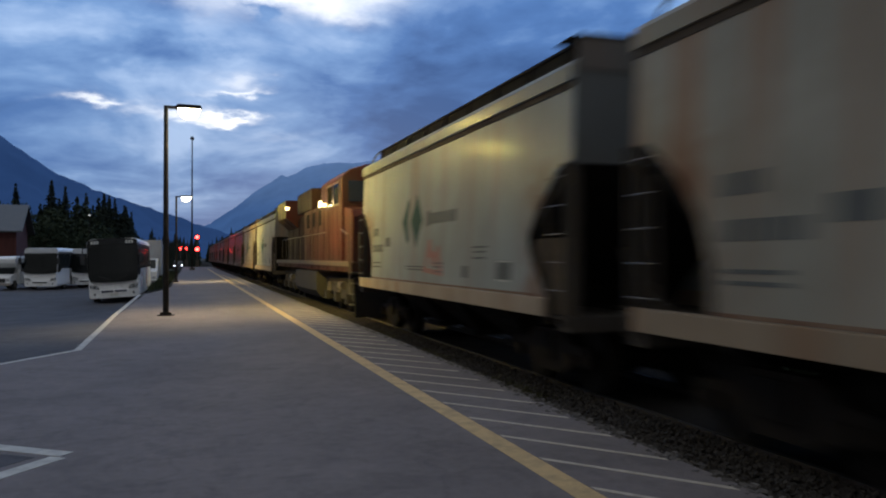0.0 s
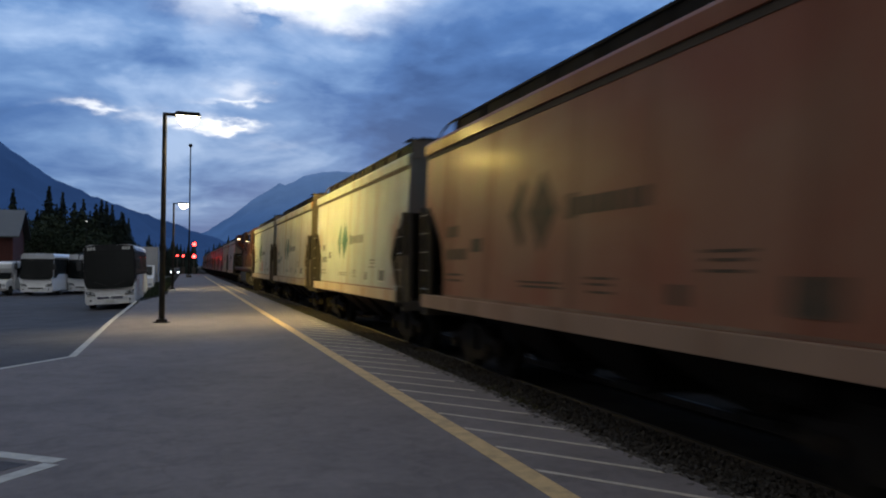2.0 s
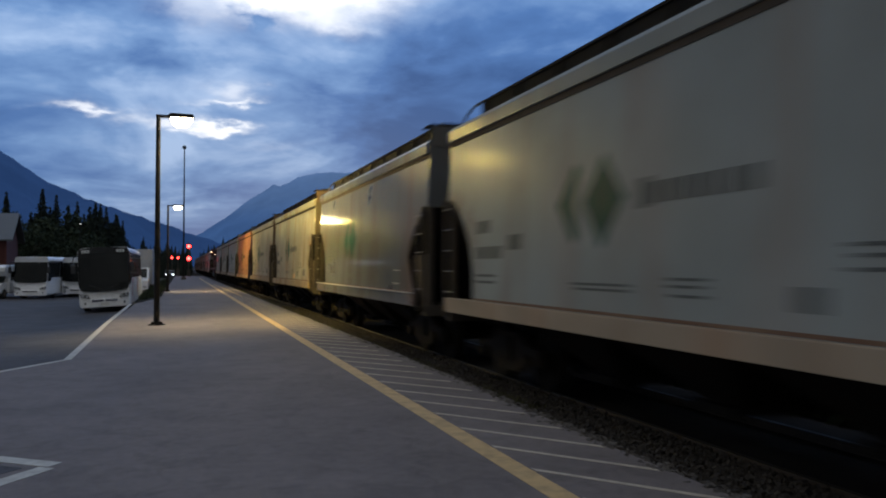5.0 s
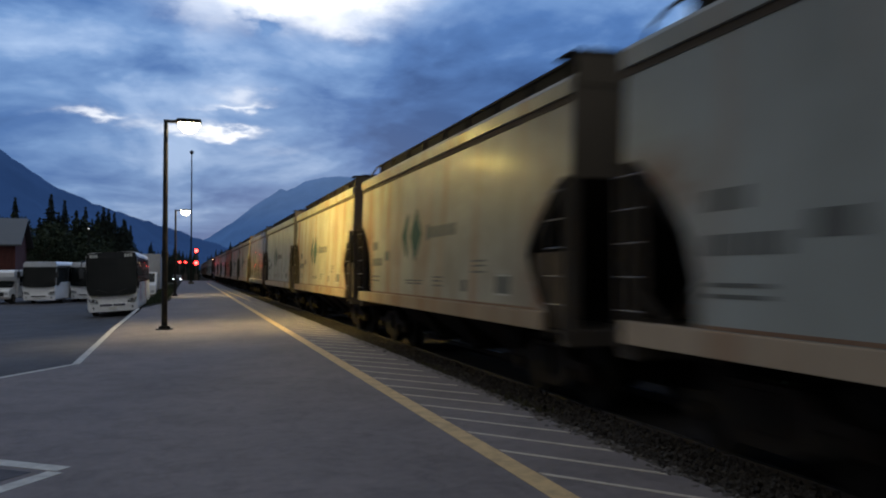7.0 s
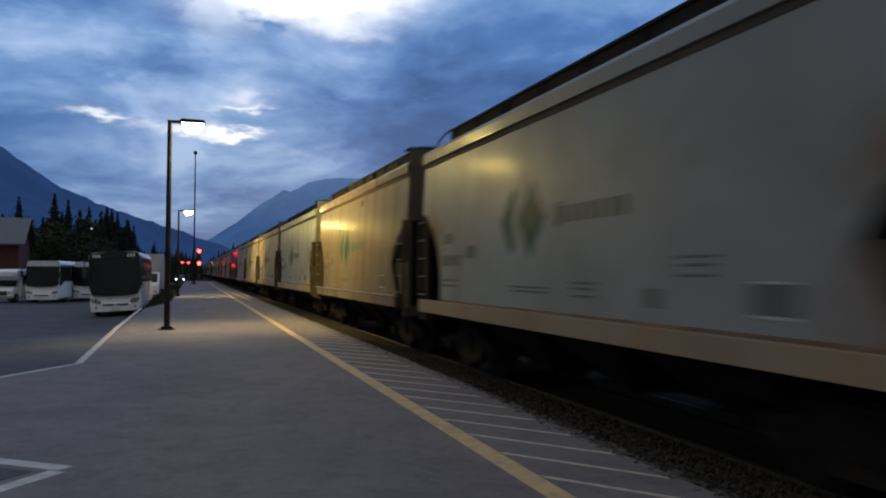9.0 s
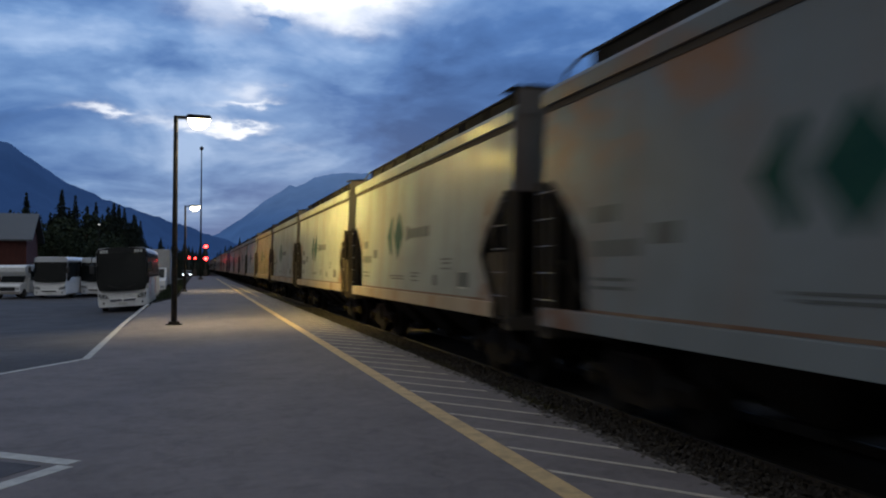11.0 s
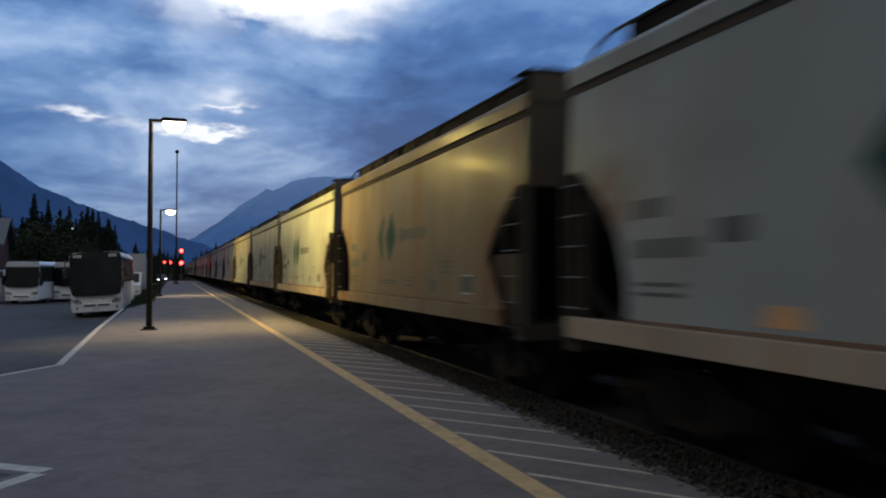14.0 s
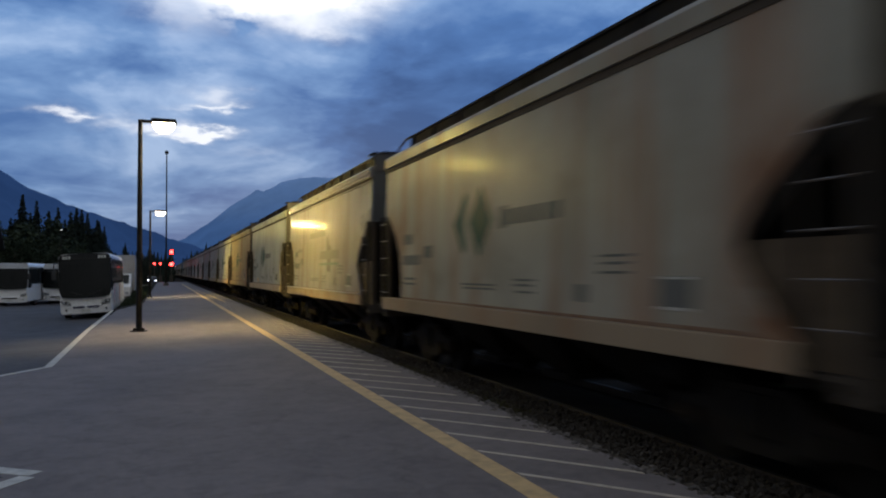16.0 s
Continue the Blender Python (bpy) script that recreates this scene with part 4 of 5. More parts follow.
def locomotive():
    """A six-axle road locomotive, its cab end towards the camera (-y). Origin on the rail under its middle."""
    lo = thing("locomotive", "weathered red diesel locomotive in the middle of the train", "locomotive", group="freight train")
    L = LOCO_LEN / 2
    part("underframe", boxes((-1.5, 1.5, -L + 0.9, L - 0.9, 1.42, 1.72)), LOCO_RED, lo, bevel=0.02)
    for sx in (-1, 1):
        part("walkway_edge", boxes((sx * 1.55 - 0.03, sx * 1.55 + 0.03, -L + 1.0, L - 1.0, 1.60, 1.76)), PALE_STEEL, lo, "pale walkway edge")
    # short nose, cab, long hood, dynamic brake and radiator
    part("nose", prisms(([(-L + 1.1, 1.72), (-L + 1.1, 3.1), (-L + 1.35, 3.32), (-L + 2.6, 3.48), (-L + 2.6, 1.72)], 0, -1.44, 1.44)), LOCO_RED, lo, bevel=0.06)
    arch = [(-1.5, 1.72), (-1.5, 4.44), (-1.25, 4.66), (-0.7, 4.84), (0.7, 4.84), (1.25, 4.66), (1.5, 4.44), (1.5, 1.72)]
    part("cab", prisms((arch, 1, -L + 2.5, -L + 6.6)), LOCO_RED, lo, bevel=0.04)
    part("nose_door", boxes((-0.36, 0.36, -L + 1.06, -L + 1.12, 1.8, 3.05)), LOCO_DARK, lo, bevel=0.01)
    for sx in (-1, 1):
        x0, x1 = (1.5, 1.512) if sx > 0 else (-1.512, -1.5)
        for a, b in ((-L + 3.1, -L + 3.95), (-L + 4.3, -L + 5.15)):
            w = part("side_window", boxes((x0, x1, a, b, 3.62, 4.26)), CAB_GLASS, lo, "dark cab window")
            part("window_frame", boxes((x0, x1 + (0.01 if sx > 0 else 0), a - 0.06, b + 0.06, 3.55, 3.62), (x0 - (0.01 if sx < 0 else 0), x1, a - 0.06, b + 0.06, 4.26, 4.33)), PALE_STEEL, w)
        part("windshield", boxes((sx * 0.75 - 0.55, sx * 0.75 + 0.55, -L + 2.465, -L + 2.52, 3.64, 4.30)), CAB_GLASS, lo, "dark windshield")
        part("cab_mirror", boxes((sx * 1.62 - 0.06, sx * 1.62 + 0.06, -L + 4.05, -L + 4.15, 3.6, 4.2)), STEEL, lo)
    part("equipment_cabinet", boxes((-1.45, 1.45, -L + 6.6, -L + 11.4, 1.72, 3.75)), LOCO_RED, lo, bevel=0.04)
    part("long_hood", boxes((-0.95, 0.95, -L + 11.4, L - 5.6, 1.72, 3.85)), LOCO_DARK, lo, bevel=0.06)
    part("brake_housing", boxes((-1.5, 1.5, -L + 8.9, -L + 13.2, 3.75, 4.60)), LOCO_DARK, lo, bevel=0.04)
    part("exhaust_silencer", boxes((-0.6, 0.6, -L + 13.5, -L + 15.0, 3.85, 4.45)), STEEL, lo, bevel=0.05)
    part("radiator_hood", boxes((-0.98, 0.98, L - 5.6, L - 1.1, 1.72, 3.7)), LOCO_DARK, lo, bevel=0.05)
    part("radiator_wing", prisms(([(-1.0, 3.3), (-1.58, 3.80), (-1.58, 4.66), (1.58, 4.66), (1.58, 3.80), (1.0, 3.3)], 1, L - 5.4, L - 1.6)), LOCO_RED, lo, "radiator housing overhanging the hood", bevel=0.03)
    for sx in (-1, 1):
        for i in range(6):
            y = -L + 11.5 + i * 0.75
            part("hood_door", boxes((sx * 0.95 if sx > 0 else -0.965, 0.965 if sx > 0 else -0.95, y, y + 0.68, 1.85, 3.6)), LOCO_DARK, lo)
        for i in range(6):
            part("side_door", boxes((sx * 1.45 if sx > 0 else -1.462, 1.462 if sx > 0 else -1.45, -L + 6.68 + i * 0.78, -L + 7.40 + i * 0.78, 1.85, 2.95 if i % 2 else 3.5)), LOCO_RED, lo)
        for i in range(3):
            part("louvre", boxes((sx * 1.45 if sx > 0 else -1.47, 1.47 if sx > 0 else -1.45, -L + 6.75 + i * 1.56, -L + 7.40 + i * 1.56, 3.05, 3.6)), STEEL, lo)
        # handrails
        bm = bmesh.new()
        pts = [(sx * 1.52, -L + 5.4 + i * 1.7, 0) for i in range(9)]
        for p in pts:
            rod(bm, (p[0], p[1], 1.75), (p[0], p[1], 2.75), 0.012, seg=6)
        pipe(bm, [(sx * 1.52, -L + 5.4, 2.75), (sx * 1.52, -L + 5.4 + 8 * 1.7, 2.75)], 0.014)
        part("handrail", bm, PALE_STEEL, lo, "pale handrail")
        bm = bmesh.new()
        pipe(bm, [(sx * 1.55, -L + 0.95, 1.0), (sx * 1.55, -L + 1.2, 2.55), (sx * 1.55, -L + 2.4, 2.75)], 0.025)
        pipe(bm, [(sx * 1.3, -L + 0.72, 0.9), (sx * 1.3, -L + 0.78, 2.6)], 0.025)
        part("step_rail", bm, PALE_STEEL, lo, "pale stair handrail")
        for k in range(4):
            part("step", boxes((sx * 1.3 - 0.25, sx * 1.3 + 0.25, -L + 0.75, -L + 1.15, 0.45 + 0.32 * k, 0.48 + 0.32 * k)), PALE_STEEL, lo)
        part("number_light", boxes((sx * 1.36 - 0.08, sx * 1.36 + 0.08, -L + 7.4, -L + 7.56, 3.75, 3.98)), LOCO_LIGHT, lo, "lit lamp on the hood")
    part("cab_lamp", boxes((-1.6, -1.5, -L + 5.55, -L + 5.65, 3.66, 3.76)), LOCO_LIGHT, lo, "small lit lamp on the cab side")
    part("rear_lamp", boxes((-1.6, -1.45, L - 5.46, L - 5.40, 4.2, 4.32)), LOCO_LIGHT, lo, "lit lamp on the hood")
    part("fuel_tank", prisms(([(-1.45, 1.35), (-1.45, 0.6), (-1.2, 0.32), (1.2, 0.32), (1.45, 0.6), (1.45, 1.35)], 1, -3.1, 3.1)), TANK, lo, "dusty grey fuel tank", bevel=0.03)
    part("plow", prisms(([(-L + 0.55, 0.12), (-L + 0.9, 0.12), (-L + 0.95, 1.3), (-L + 0.85, 1.3)], 0, -1.45, 1.45)), STEEL, lo)
    for ys in (-1, 1):
        part("coupler", boxes((-0.15, 0.15, min(ys * (L - 0.9), ys * L), max(ys * (L - 0.9), ys * L), 0.72, 0.98)), STEEL, lo, bevel=0.03)
        y = ys * (L - 4.6)
        tr = part("truck_frame", boxes((-1.2, 1.2, y - 2.6, y + 2.6, 0.85, 1.2)), GRIME, lo, bevel=0.03)
        for sx in (-1, 1):
            prof = [(y - 2.5, 0.5), (y - 2.5, 0.95), (y - 1.0, 1.05), (y + 1.0, 1.05), (y + 2.5, 0.95), (y + 2.5, 0.5), (y + 1.3, 0.72), (y + 0.7, 0.5), (y - 0.7, 0.5), (y - 1.3, 0.72)]
            part("side_frame", prisms((prof, 0, sx * 1.12 - 0.08, sx * 1.12 + 0.08)), TANK, tr)
            for wy in (-1.95, 0, 1.95):
                part("wheel", rods(((sx * 0.66, y + wy, 0.535), (sx * 0.82, y + wy, 0.535), 0.533, None, 20)), STEEL, tr)
                part("axle_box", boxes((sx * 1.26 - 0.1, sx * 1.26 + 0.1, y + wy - 0.18, y + wy + 0.18, 0.38, 0.7)), TANK, tr, bevel=0.02)
                part("spring", rods(((sx * 1.24, y + wy - 0.3, 0.7), (sx * 1.24, y + wy - 0.3, 1.0), 0.08)), PALE_STEEL, tr)
            part("brake_cylinder", rods(((sx * 1.28, y - 1.3, 0.95), (sx * 1.28, y - 0.75, 0.95), 0.13, None, 10)), PALE_STEEL, tr)
    lo.matrix_basis = pose(TRACK_X, FIRST + 0.75 + L, RAIL_Z)
    TRAIN.append((lo, FIRST + 0.75 + L))


locomotive()

# ---- platform lamps, mast and signals ----


def platform_lamp(x, y, height, power):
    la = thing("platform_lamp", "tall black pole lamp with a lit warm shoebox head", "street lamp", pose(x, y, 0), "platform lamps")
    bm = bmesh.new()
    rod(bm, (0, 0, 0.0), (0, 0, 0.03), 0.24, seg=16)
    box(bm, -0.14, 0.14, -0.14, 0.14, 0.03, 0.10)
    part("base_plate", bm, POLE, la)
    for a in (45, 135, 225, 315):
        c, s = math.cos(radians(a)) * 0.19, math.sin(radians(a)) * 0.19
        part("bolt", rods(((c, s, 0.03), (c, s, 0.075), 0.018)), STEEL, la)
    part("pole", rods(((0, 0, 0.08), (0, 0, height), 0.085, 0.06, 12)), POLE, la)
    part("hand_hole_cover", boxes((-0.05, 0.05, -0.10, -0.07, 0.5, 0.75)), POLE, la)
    part("band", rods(((0, 0, 2.05), (0, 0, 2.2), 0.095, None, 12)), POLE, la)
    part("arm", boxes((-0.06, 0.32, -0.04, 0.04, height - 0.06, height + 0.02)), POLE, la)
    head = part("lamp_head", prisms(([(0.28, height - 0.06), (0.28, height + 0.03), (0.36, height + 0.06), (0.95, height + 0.05), (0.98, height - 0.02), (0.98, height - 0.06)], 1, -0.2, 0.2)), POLE, la, bevel=0.015)
    part("lens", prisms(([(0.32, height - 0.058), (0.38, height - 0.20), (0.50, height - 0.31), (0.74, height - 0.31), (0.88, height - 0.20), (0.95, height - 0.058)], 1, -0.19, 0.19)), LAMP_GLOW, head, "glowing warm lens", bevel=0.02)
    li = bpy.data.lights.new("platform_light", "AREA")
    li.shape, li.size, li.size_y, li.energy, li.color = "RECTANGLE", 0.6, 0.32, power, (1.0, 0.745, 0.18)
    li.spread = radians(140)
    new("platform_light", li).matrix_world = pose(x + 0.64, y, height - 0.33, 0, 0, 15) @ pose(0, 0, 0, 0, -77, 0)
    # the reflectors throw more light up and down the line
    for turn, share in ((-54, 0.13), (54, 0.26)):
        li = bpy.data.lights.new("throw_light", "AREA")
        li.shape, li.size, li.size_y, li.energy, li.color = "RECTANGLE", 0.4, 0.3, power * share, (1.0, 0.74, 0.18)
        li.spread = radians(84)
        new("throw_light", li).matrix_world = pose(x + 0.64, y, height - 0.33, 0, 0, turn) @ pose(0, 0, 0, 0, -85, 0)
    li = bpy.data.lights.new("down_light", "AREA")
    li.shape, li.size, li.size_y, li.energy, li.color = "RECTANGLE", 0.6, 0.32, power * 0.15, (1.0, 0.80, 0.42)
    li.spread = radians(105)
    new("down_light", li).matrix_world = pose(x + 0.64, y, height - 0.33)
    return la


platform_lamp(-0.64, 24.0, 6.0, LAMP_POWER)
platform_lamp(-0.84, 56.5, 5.82, LAMP_POWER * 0.8)


def yard_lamp(x, y, height):
    """A lone lamp among the trees."""
    la = thing("yard_lamp", "slim dark yard lamp glowing among the trees", "street lamp", pose(x, y, -1.35))
    part("pole", rods(((0, 0, 0), (0, 0, height), 0.08, 0.05, 8)), POLE, la)
    head = part("lamp_head", boxes((-0.2, 0.2, -0.3, 0.1, height, height + 0.1)), POLE, la, bevel=0.02)
    part("lens", boxes((-0.11, 0.11, -0.22, 0.02, height - 0.1, height)), DIM_GLOW, head, "glowing pale lens", bevel=0.02)


yard_lamp(-12.2, 110.5, 8.55)


def antenna_mast():
    ma = thing("mast", "thin tall grey mast with a round cap", "mast", pose(0.35, 110, 0))
    part("base_block", boxes((-0.35, 0.35, -0.35, 0.35, -1.4, 0.3)), PALE_STEEL, ma)
    part("pole", rods(((0, 0, 0.2), (0, 0, 17.4), 0.12, 0.07, 10)), POLE, ma)
    bm = bmesh.new()
    bmesh.ops.create_uvsphere(bm, u_segments=12, v_segments=8, radius=0.26, matrix=pose(0, 0, 17.5))
    part("cap", bm, POLE, ma, smooth=True)


antenna_mast()


def signal(x, y, heads, r, height):
    si = thing("railway_signal", "black two-headed railway signal showing red", "railway signal", pose(x, y, -0.1), "railway signals")
    part("mast", rods(((0, 0, -1.3), (0, 0, height), 0.09, 0.07, 10)), PALE_STEEL, si, "pale signal mast")
    part("case", boxes((-0.35, 0.35, 0.3, 0.8, -1.3, 1.3)), PALE_STEEL, si)
    for z in heads:
        hd = part("signal_head", rods(((0, -0.1, z), (0, -0.16, z), r * 1.6, None, 20)), POLE, si, "round black target plate")
        part("red_lens", rods(((0, -0.16, z), (0, -0.19, z), r, None, 16)), RED_GLOW, hd, "glowing red lens")
        part("hood", prisms(([(-r * 1.3, z + r * 0.4), (-r * 0.9, z + r * 1.2), (0, z + r * 1.5), (r * 0.9, z + r * 1.2), (r * 1.3, z + r * 0.4), (r * 1.1, z + r * 0.4), (0, z + r * 1.3), (-r * 1.1, z + r * 0.4)], 1, -0.5, -0.16)), POLE, hd)
    if height > 5:
        li = bpy.data.lights.new("signal_light", "SPOT")
        li.energy, li.color, li.spot_size, li.shadow_soft_size = RED_POWER, (1.0, 0.05, 0.04), radians(70), 0.15
        new("signal_light", li).matrix_world = look((x, y - 0.6, heads[0] - 0.1), (x + 0.6, 0, 2.5))


signal(1.45, 160, (5.75, 3.4), 0.36, 6.2)
signal(-1.75, 175, (3.7,), 0.19, 3.9)
signal(-0.55, 172, (3.65,), 0.19, 3.9)


def small_car(x, y, turn):
    """A parked car far along the platform with its lamps on."""
    c = thing("car", "dark parked car with small white lamps lit", "car", pose(x, y, -0.35, 0, 0, turn), "parked cars")
    part("body", prisms(([(0, 0.3), (0, 0.75), (0.9, 0.92), (1.5, 1.4), (3.3, 1.42), (4.0, 0.95), (4.4, 0.9), (4.4, 0.3)], 0, -0.85, 0.85)), POLE, c, bevel=0.06)
    part("windshield", prisms(([(0.92, 0.95), (0.96, 0.92), (1.5, 1.36), (1.44, 1.38)], 0, -0.7, 0.7)), CAB_GLASS, c)
    for sx in (-1, 1):
        part("headlight", boxes((sx * 0.62 - 0.11, sx * 0.62 + 0.11, -0.03, 0.03, 0.55, 0.72)), WHITE_GLOW, c, "lit headlight", bevel=0.01)
        for yy in (0.8, 3.5):
            part("wheel", rods(((sx * 0.7, yy, 0.31), (sx * 0.86, yy, 0.31), 0.31, None, 16)), POLE, c)


small_car(-1.9, 150, 0)

# ---- parked coaches and other vehicles ----
BUS_WHITE = material("bus_white", (0.93, 0.94, 0.96), 0.3, spot=(0.75, 0.75, 0.75), scale=1.5, amount=0.3, grain=12, bump=0.02, coat=0.4)
BUS_DARK = material("bus_dark_panel", (0.042, 0.044, 0.048), 0.1, spot=(0.08, 0.08, 0.08), scale=1.5, amount=0.4, grain=12, bump=0.02, spec=0.3, coat=0.08)
BUS_GREY = material("bus_grey", (0.32, 0.30, 0.29), 0.35, spot=(0.2, 0.16, 0.13), scale=1.5, amount=0.5, grain=12, bump=0.02)
GLASS = material("tinted_glass", (0.012, 0.016, 0.018), 0.05, scale=1.0, amount=0.2, grain=8, bump=0.0, spec=0.45)
TYRE = material("tyre", (0.02, 0.02, 0.02), 0.85, scale=6, grain=60)
HEADLAMP = material("headlamp", (0.5, 0.52, 0.55), 0.12, scale=8, amount=0.3, grain=30, spec=0.8)
PLATE = material("plate", (0.75, 0.75, 0.72), 0.5, scale=8, amount=0.3, grain=30)
NAVY = material("navy_letter", (0.02, 0.025, 0.09), 0.4, scale=4, amount=0.3, grain=30)
RED_BAND = material("red_band", (0.3, 0.03, 0.03), 0.4, scale=2, amount=0.3, grain=30)


def rounded(w, z0, z1, r, y, k=4):
    """A rounded upright section of half width w at y."""
    pts = []
    for cx, cz, a0 in ((w - r, z1 - r, 0), (-w + r, z1 - r, 90), (-w + r * 0.5, z0 + r * 0.5, 180), (w - r * 0.5, z0 + r * 0.5, 270)):
        rr = r if a0 < 180 else r * 0.5
        for i in range(k + 1):
            a = radians(a0 + 90 * i / k)
            pts.append((cx + math.cos(a) * rr, y, cz + math.sin(a) * rr))
    return pts


def wheel(parent, x, y, r, sx):
    w = part("wheel", rods(((x - 0.14, y, r), (x + 0.14, y, r), r, None, 24)), TYRE, parent)
    part("rim", rods(((x + sx * 0.12, y, r), (x + sx * 0.15, y, r), r * 0.6, None, 18)), PALE_STEEL, w, "steel rim")


def coach(m, label, skin, upper, length=12.0, numbers=True, dark_front=True):
    """A motor coach, nose towards -y, origin on the ground under its nose."""
    c = thing("coach", label, "bus", m, "parked coaches")
    W, H = 1.28, 3.45
    # body: rings from the nose to the tail, the nose raked back above the bumper
    bm = bmesh.new()
    body = []
    for y, f in ((0.0, 0.93), (0.10, 0.98), (0.35, 1.0), (length - 0.3, 1.0), (length, 0.97)):
        ring = []
        for x, _, z in rounded(W * f, 0.30, H - (1 - f) * 1.2, 0.28, y):
            rake = 0.0
            if y < 0.3 and z > 1.2:
                rake = 0.30 * (z - 1.2) / 2.2
            if y < 0.3 and z < 0.7:
                rake = 0.06
            ring.append((x, y + rake + 0.10 * (x / W) ** 2 * (1 if y < 0.3 else 0), z))
        body.append(ring)
    loft(bm, body)
    part("body", bm, skin, c, smooth=False)
    # upper band with windows, front glass
    g0, g1 = (1.10, 3.16) if dark_front else (1.32, 3.0)
    bm = bmesh.new()
    rows = []
    for i in range(9):
        x = -1.25 + 2.5 * i / 8
        bow = 0.10 * (x / W) ** 2
        low = 0.10 * abs(x / W) ** 3
        rows.append([(x * (0.99 if z > 3 else 1), 0.30 * (z - 1.2) / 2.2 + bow - d, z) for z, d in ((g0 + low, 0.02), (g0 + 0.5, 0.035), (g1 - 0.26, 0.035), (g1, 0.02))])
    vs = [[bm.verts.new(p) for p in r] for r in rows]
    for a, b in zip(vs, vs[1:]):
        for j in range(3):
            bm.faces.new([a[j], b[j], b[j + 1], a[j + 1]])
    bmesh.ops.solidify(bm, geom=bm.faces[:], thickness=0.03)
    ws = part("windshield", bm, GLASS, c, "wide dark windshield")
    bm = bmesh.new()
    hdr = [[(x, 0.25 + 0.10 * (x / W) ** 2 - 0.015, g1 - 0.02), (x, 0.27 + 0.10 * (x / W) ** 2 - 0.015, 3.455 - 0.07 * abs(x) ** 2)] for x in [-1.22 + 2.44 * i / 8 for i in range(9)]]
    vs = [[bm.verts.new(p) for p in r] for r in hdr]
    for a, b in zip(vs, vs[1:]):
        bm.faces.new([a[0], b[0], b[1], a[1]])
    bmesh.ops.solidify(bm, geom=bm.faces[:], thickness=0.03)
    part("roof_cap", bm, BUS_DARK if dark_front else skin, c, "panel over the windshield")
    if dark_front:
        for sx in (-1, 1):
            bm = bmesh.new()
            rows = [[(sx * x, 0.30 * (z - 1.2) / 2.2 + d, z) for x, d in ((1.20, 0.035), (1.262, 0.10), (1.292, 0.24), (1.294, 0.42))] for z in (1.40, 2.2, 2.8, 3.18)]
            vs = [[bm.verts.new(p) for p in r] for r in rows]
            for a, b in zip(vs, vs[1:]):
                for j in range(3):
                    bm.faces.new([a[j], a[j + 1], b[j + 1], b[j]])
            bmesh.ops.solidify(bm, geom=bm.faces[:], thickness=0.02)
            part("corner_pillar", bm, BUS_DARK, c, "dark pillar beside the windshield")
    for sx in (-1, 1):
        part("upper_band", prisms(([(0.24, 1.45), (0.44, 3.12), (length - 0.5, 3.12), (length - 0.5, 1.75), (1.5, 1.75), (0.9, 1.45)], 0, sx * W, sx * (W + 0.008))), upper, c, "dark band round the windows")
        n = 6
        for i in range(n):
            a = 0.75 + i * (length - 1.6) / n
            part("side_window", boxes((min(sx * (W + 0.008), sx * (W + 0.016)), max(sx * (W + 0.008), sx * (W + 0.016)), a, a + (length - 1.6) / n - 0.07, 1.95, 2.98)), GLASS, c, "tinted side window")
        for y in (2.4, length - 3.3, length - 2.1):
            wheel(c, sx * (W - 0.16), y, 0.50, sx)
        cl = part("headlight", prisms(([(sx * 0.72, 0.74), (sx * 1.16, 0.84), (sx * 1.20, 1.04), (sx * 0.80, 0.92)], 1, -0.02, 0.16)), BUS_DARK, c, "dark headlight cluster", bevel=0.015)
        for k in range(2):
            part("lamp", rods(((sx * (0.86 + 0.2 * k), -0.035, 0.85 + 0.06 * k), (sx * (0.86 + 0.2 * k), 0.03, 0.85 + 0.06 * k), 0.07, None, 12)), HEADLAMP, cl)
        part("fog_light", rods(((sx * 0.95, 0.03, 0.5), (sx * 0.95, 0.12, 0.5), 0.06, None, 12)), BUS_DARK, c)
        bm = bmesh.new()
        pipe(bm, [(sx * 1.2, 0.2, 3.0), (sx * 1.42, -0.15, 2.95), (sx * 1.45, -0.18, 2.6)], 0.025)
        mi = part("mirror_arm", bm, BUS_DARK, c)
        part("mirror", boxes((sx * 1.45 - 0.11, sx * 1.45 + 0.11, -0.24, -0.14, 2.1, 2.6)), BUS_DARK, mi, bevel=0.03)
        if numbers:
            for k in range(3):
                part("fleet_number_bar", boxes((sx * 0.86 - 0.2 + k * 0.14, sx * 0.86 - 0.1 + k * 0.14, 0.19, 0.33, 3.16, 3.32)), PLATE, c)
        part("wiper", rods(((sx * 0.15, -0.06, g0 + 0.14), (sx * 0.75, -0.01, g0 + 0.37), 0.015)), BUS_DARK, c)
    for sx in (-1, 1):
        part("corner_trim", prisms(([(sx * 0.98, 0.93), (sx * 1.20, 1.0), (sx * 1.265, 1.55), (sx * 1.21, 1.32), (sx * 1.12, 1.12)], 1, -0.02, 0.2)), skin, c, "pale trim curving up beside the windshield")
    if numbers:
        for sx in (-1, 1):
            for k, (y0, mat) in enumerate(((1.2, RED_BAND), (1.75, BUS_WHITE), (2.3, BUS_GREY), (6.0, RED_BAND))):
                part("swoosh_stripe", prisms(([(y0, 0.75), (y0 + 0.35, 0.75), (y0 + 1.6, 1.74), (y0 + 1.25, 1.74)], 0, sx * (W + 0.004) - 0.006, sx * (W + 0.004) + 0.006)), mat, c, "slanted painted stripe")
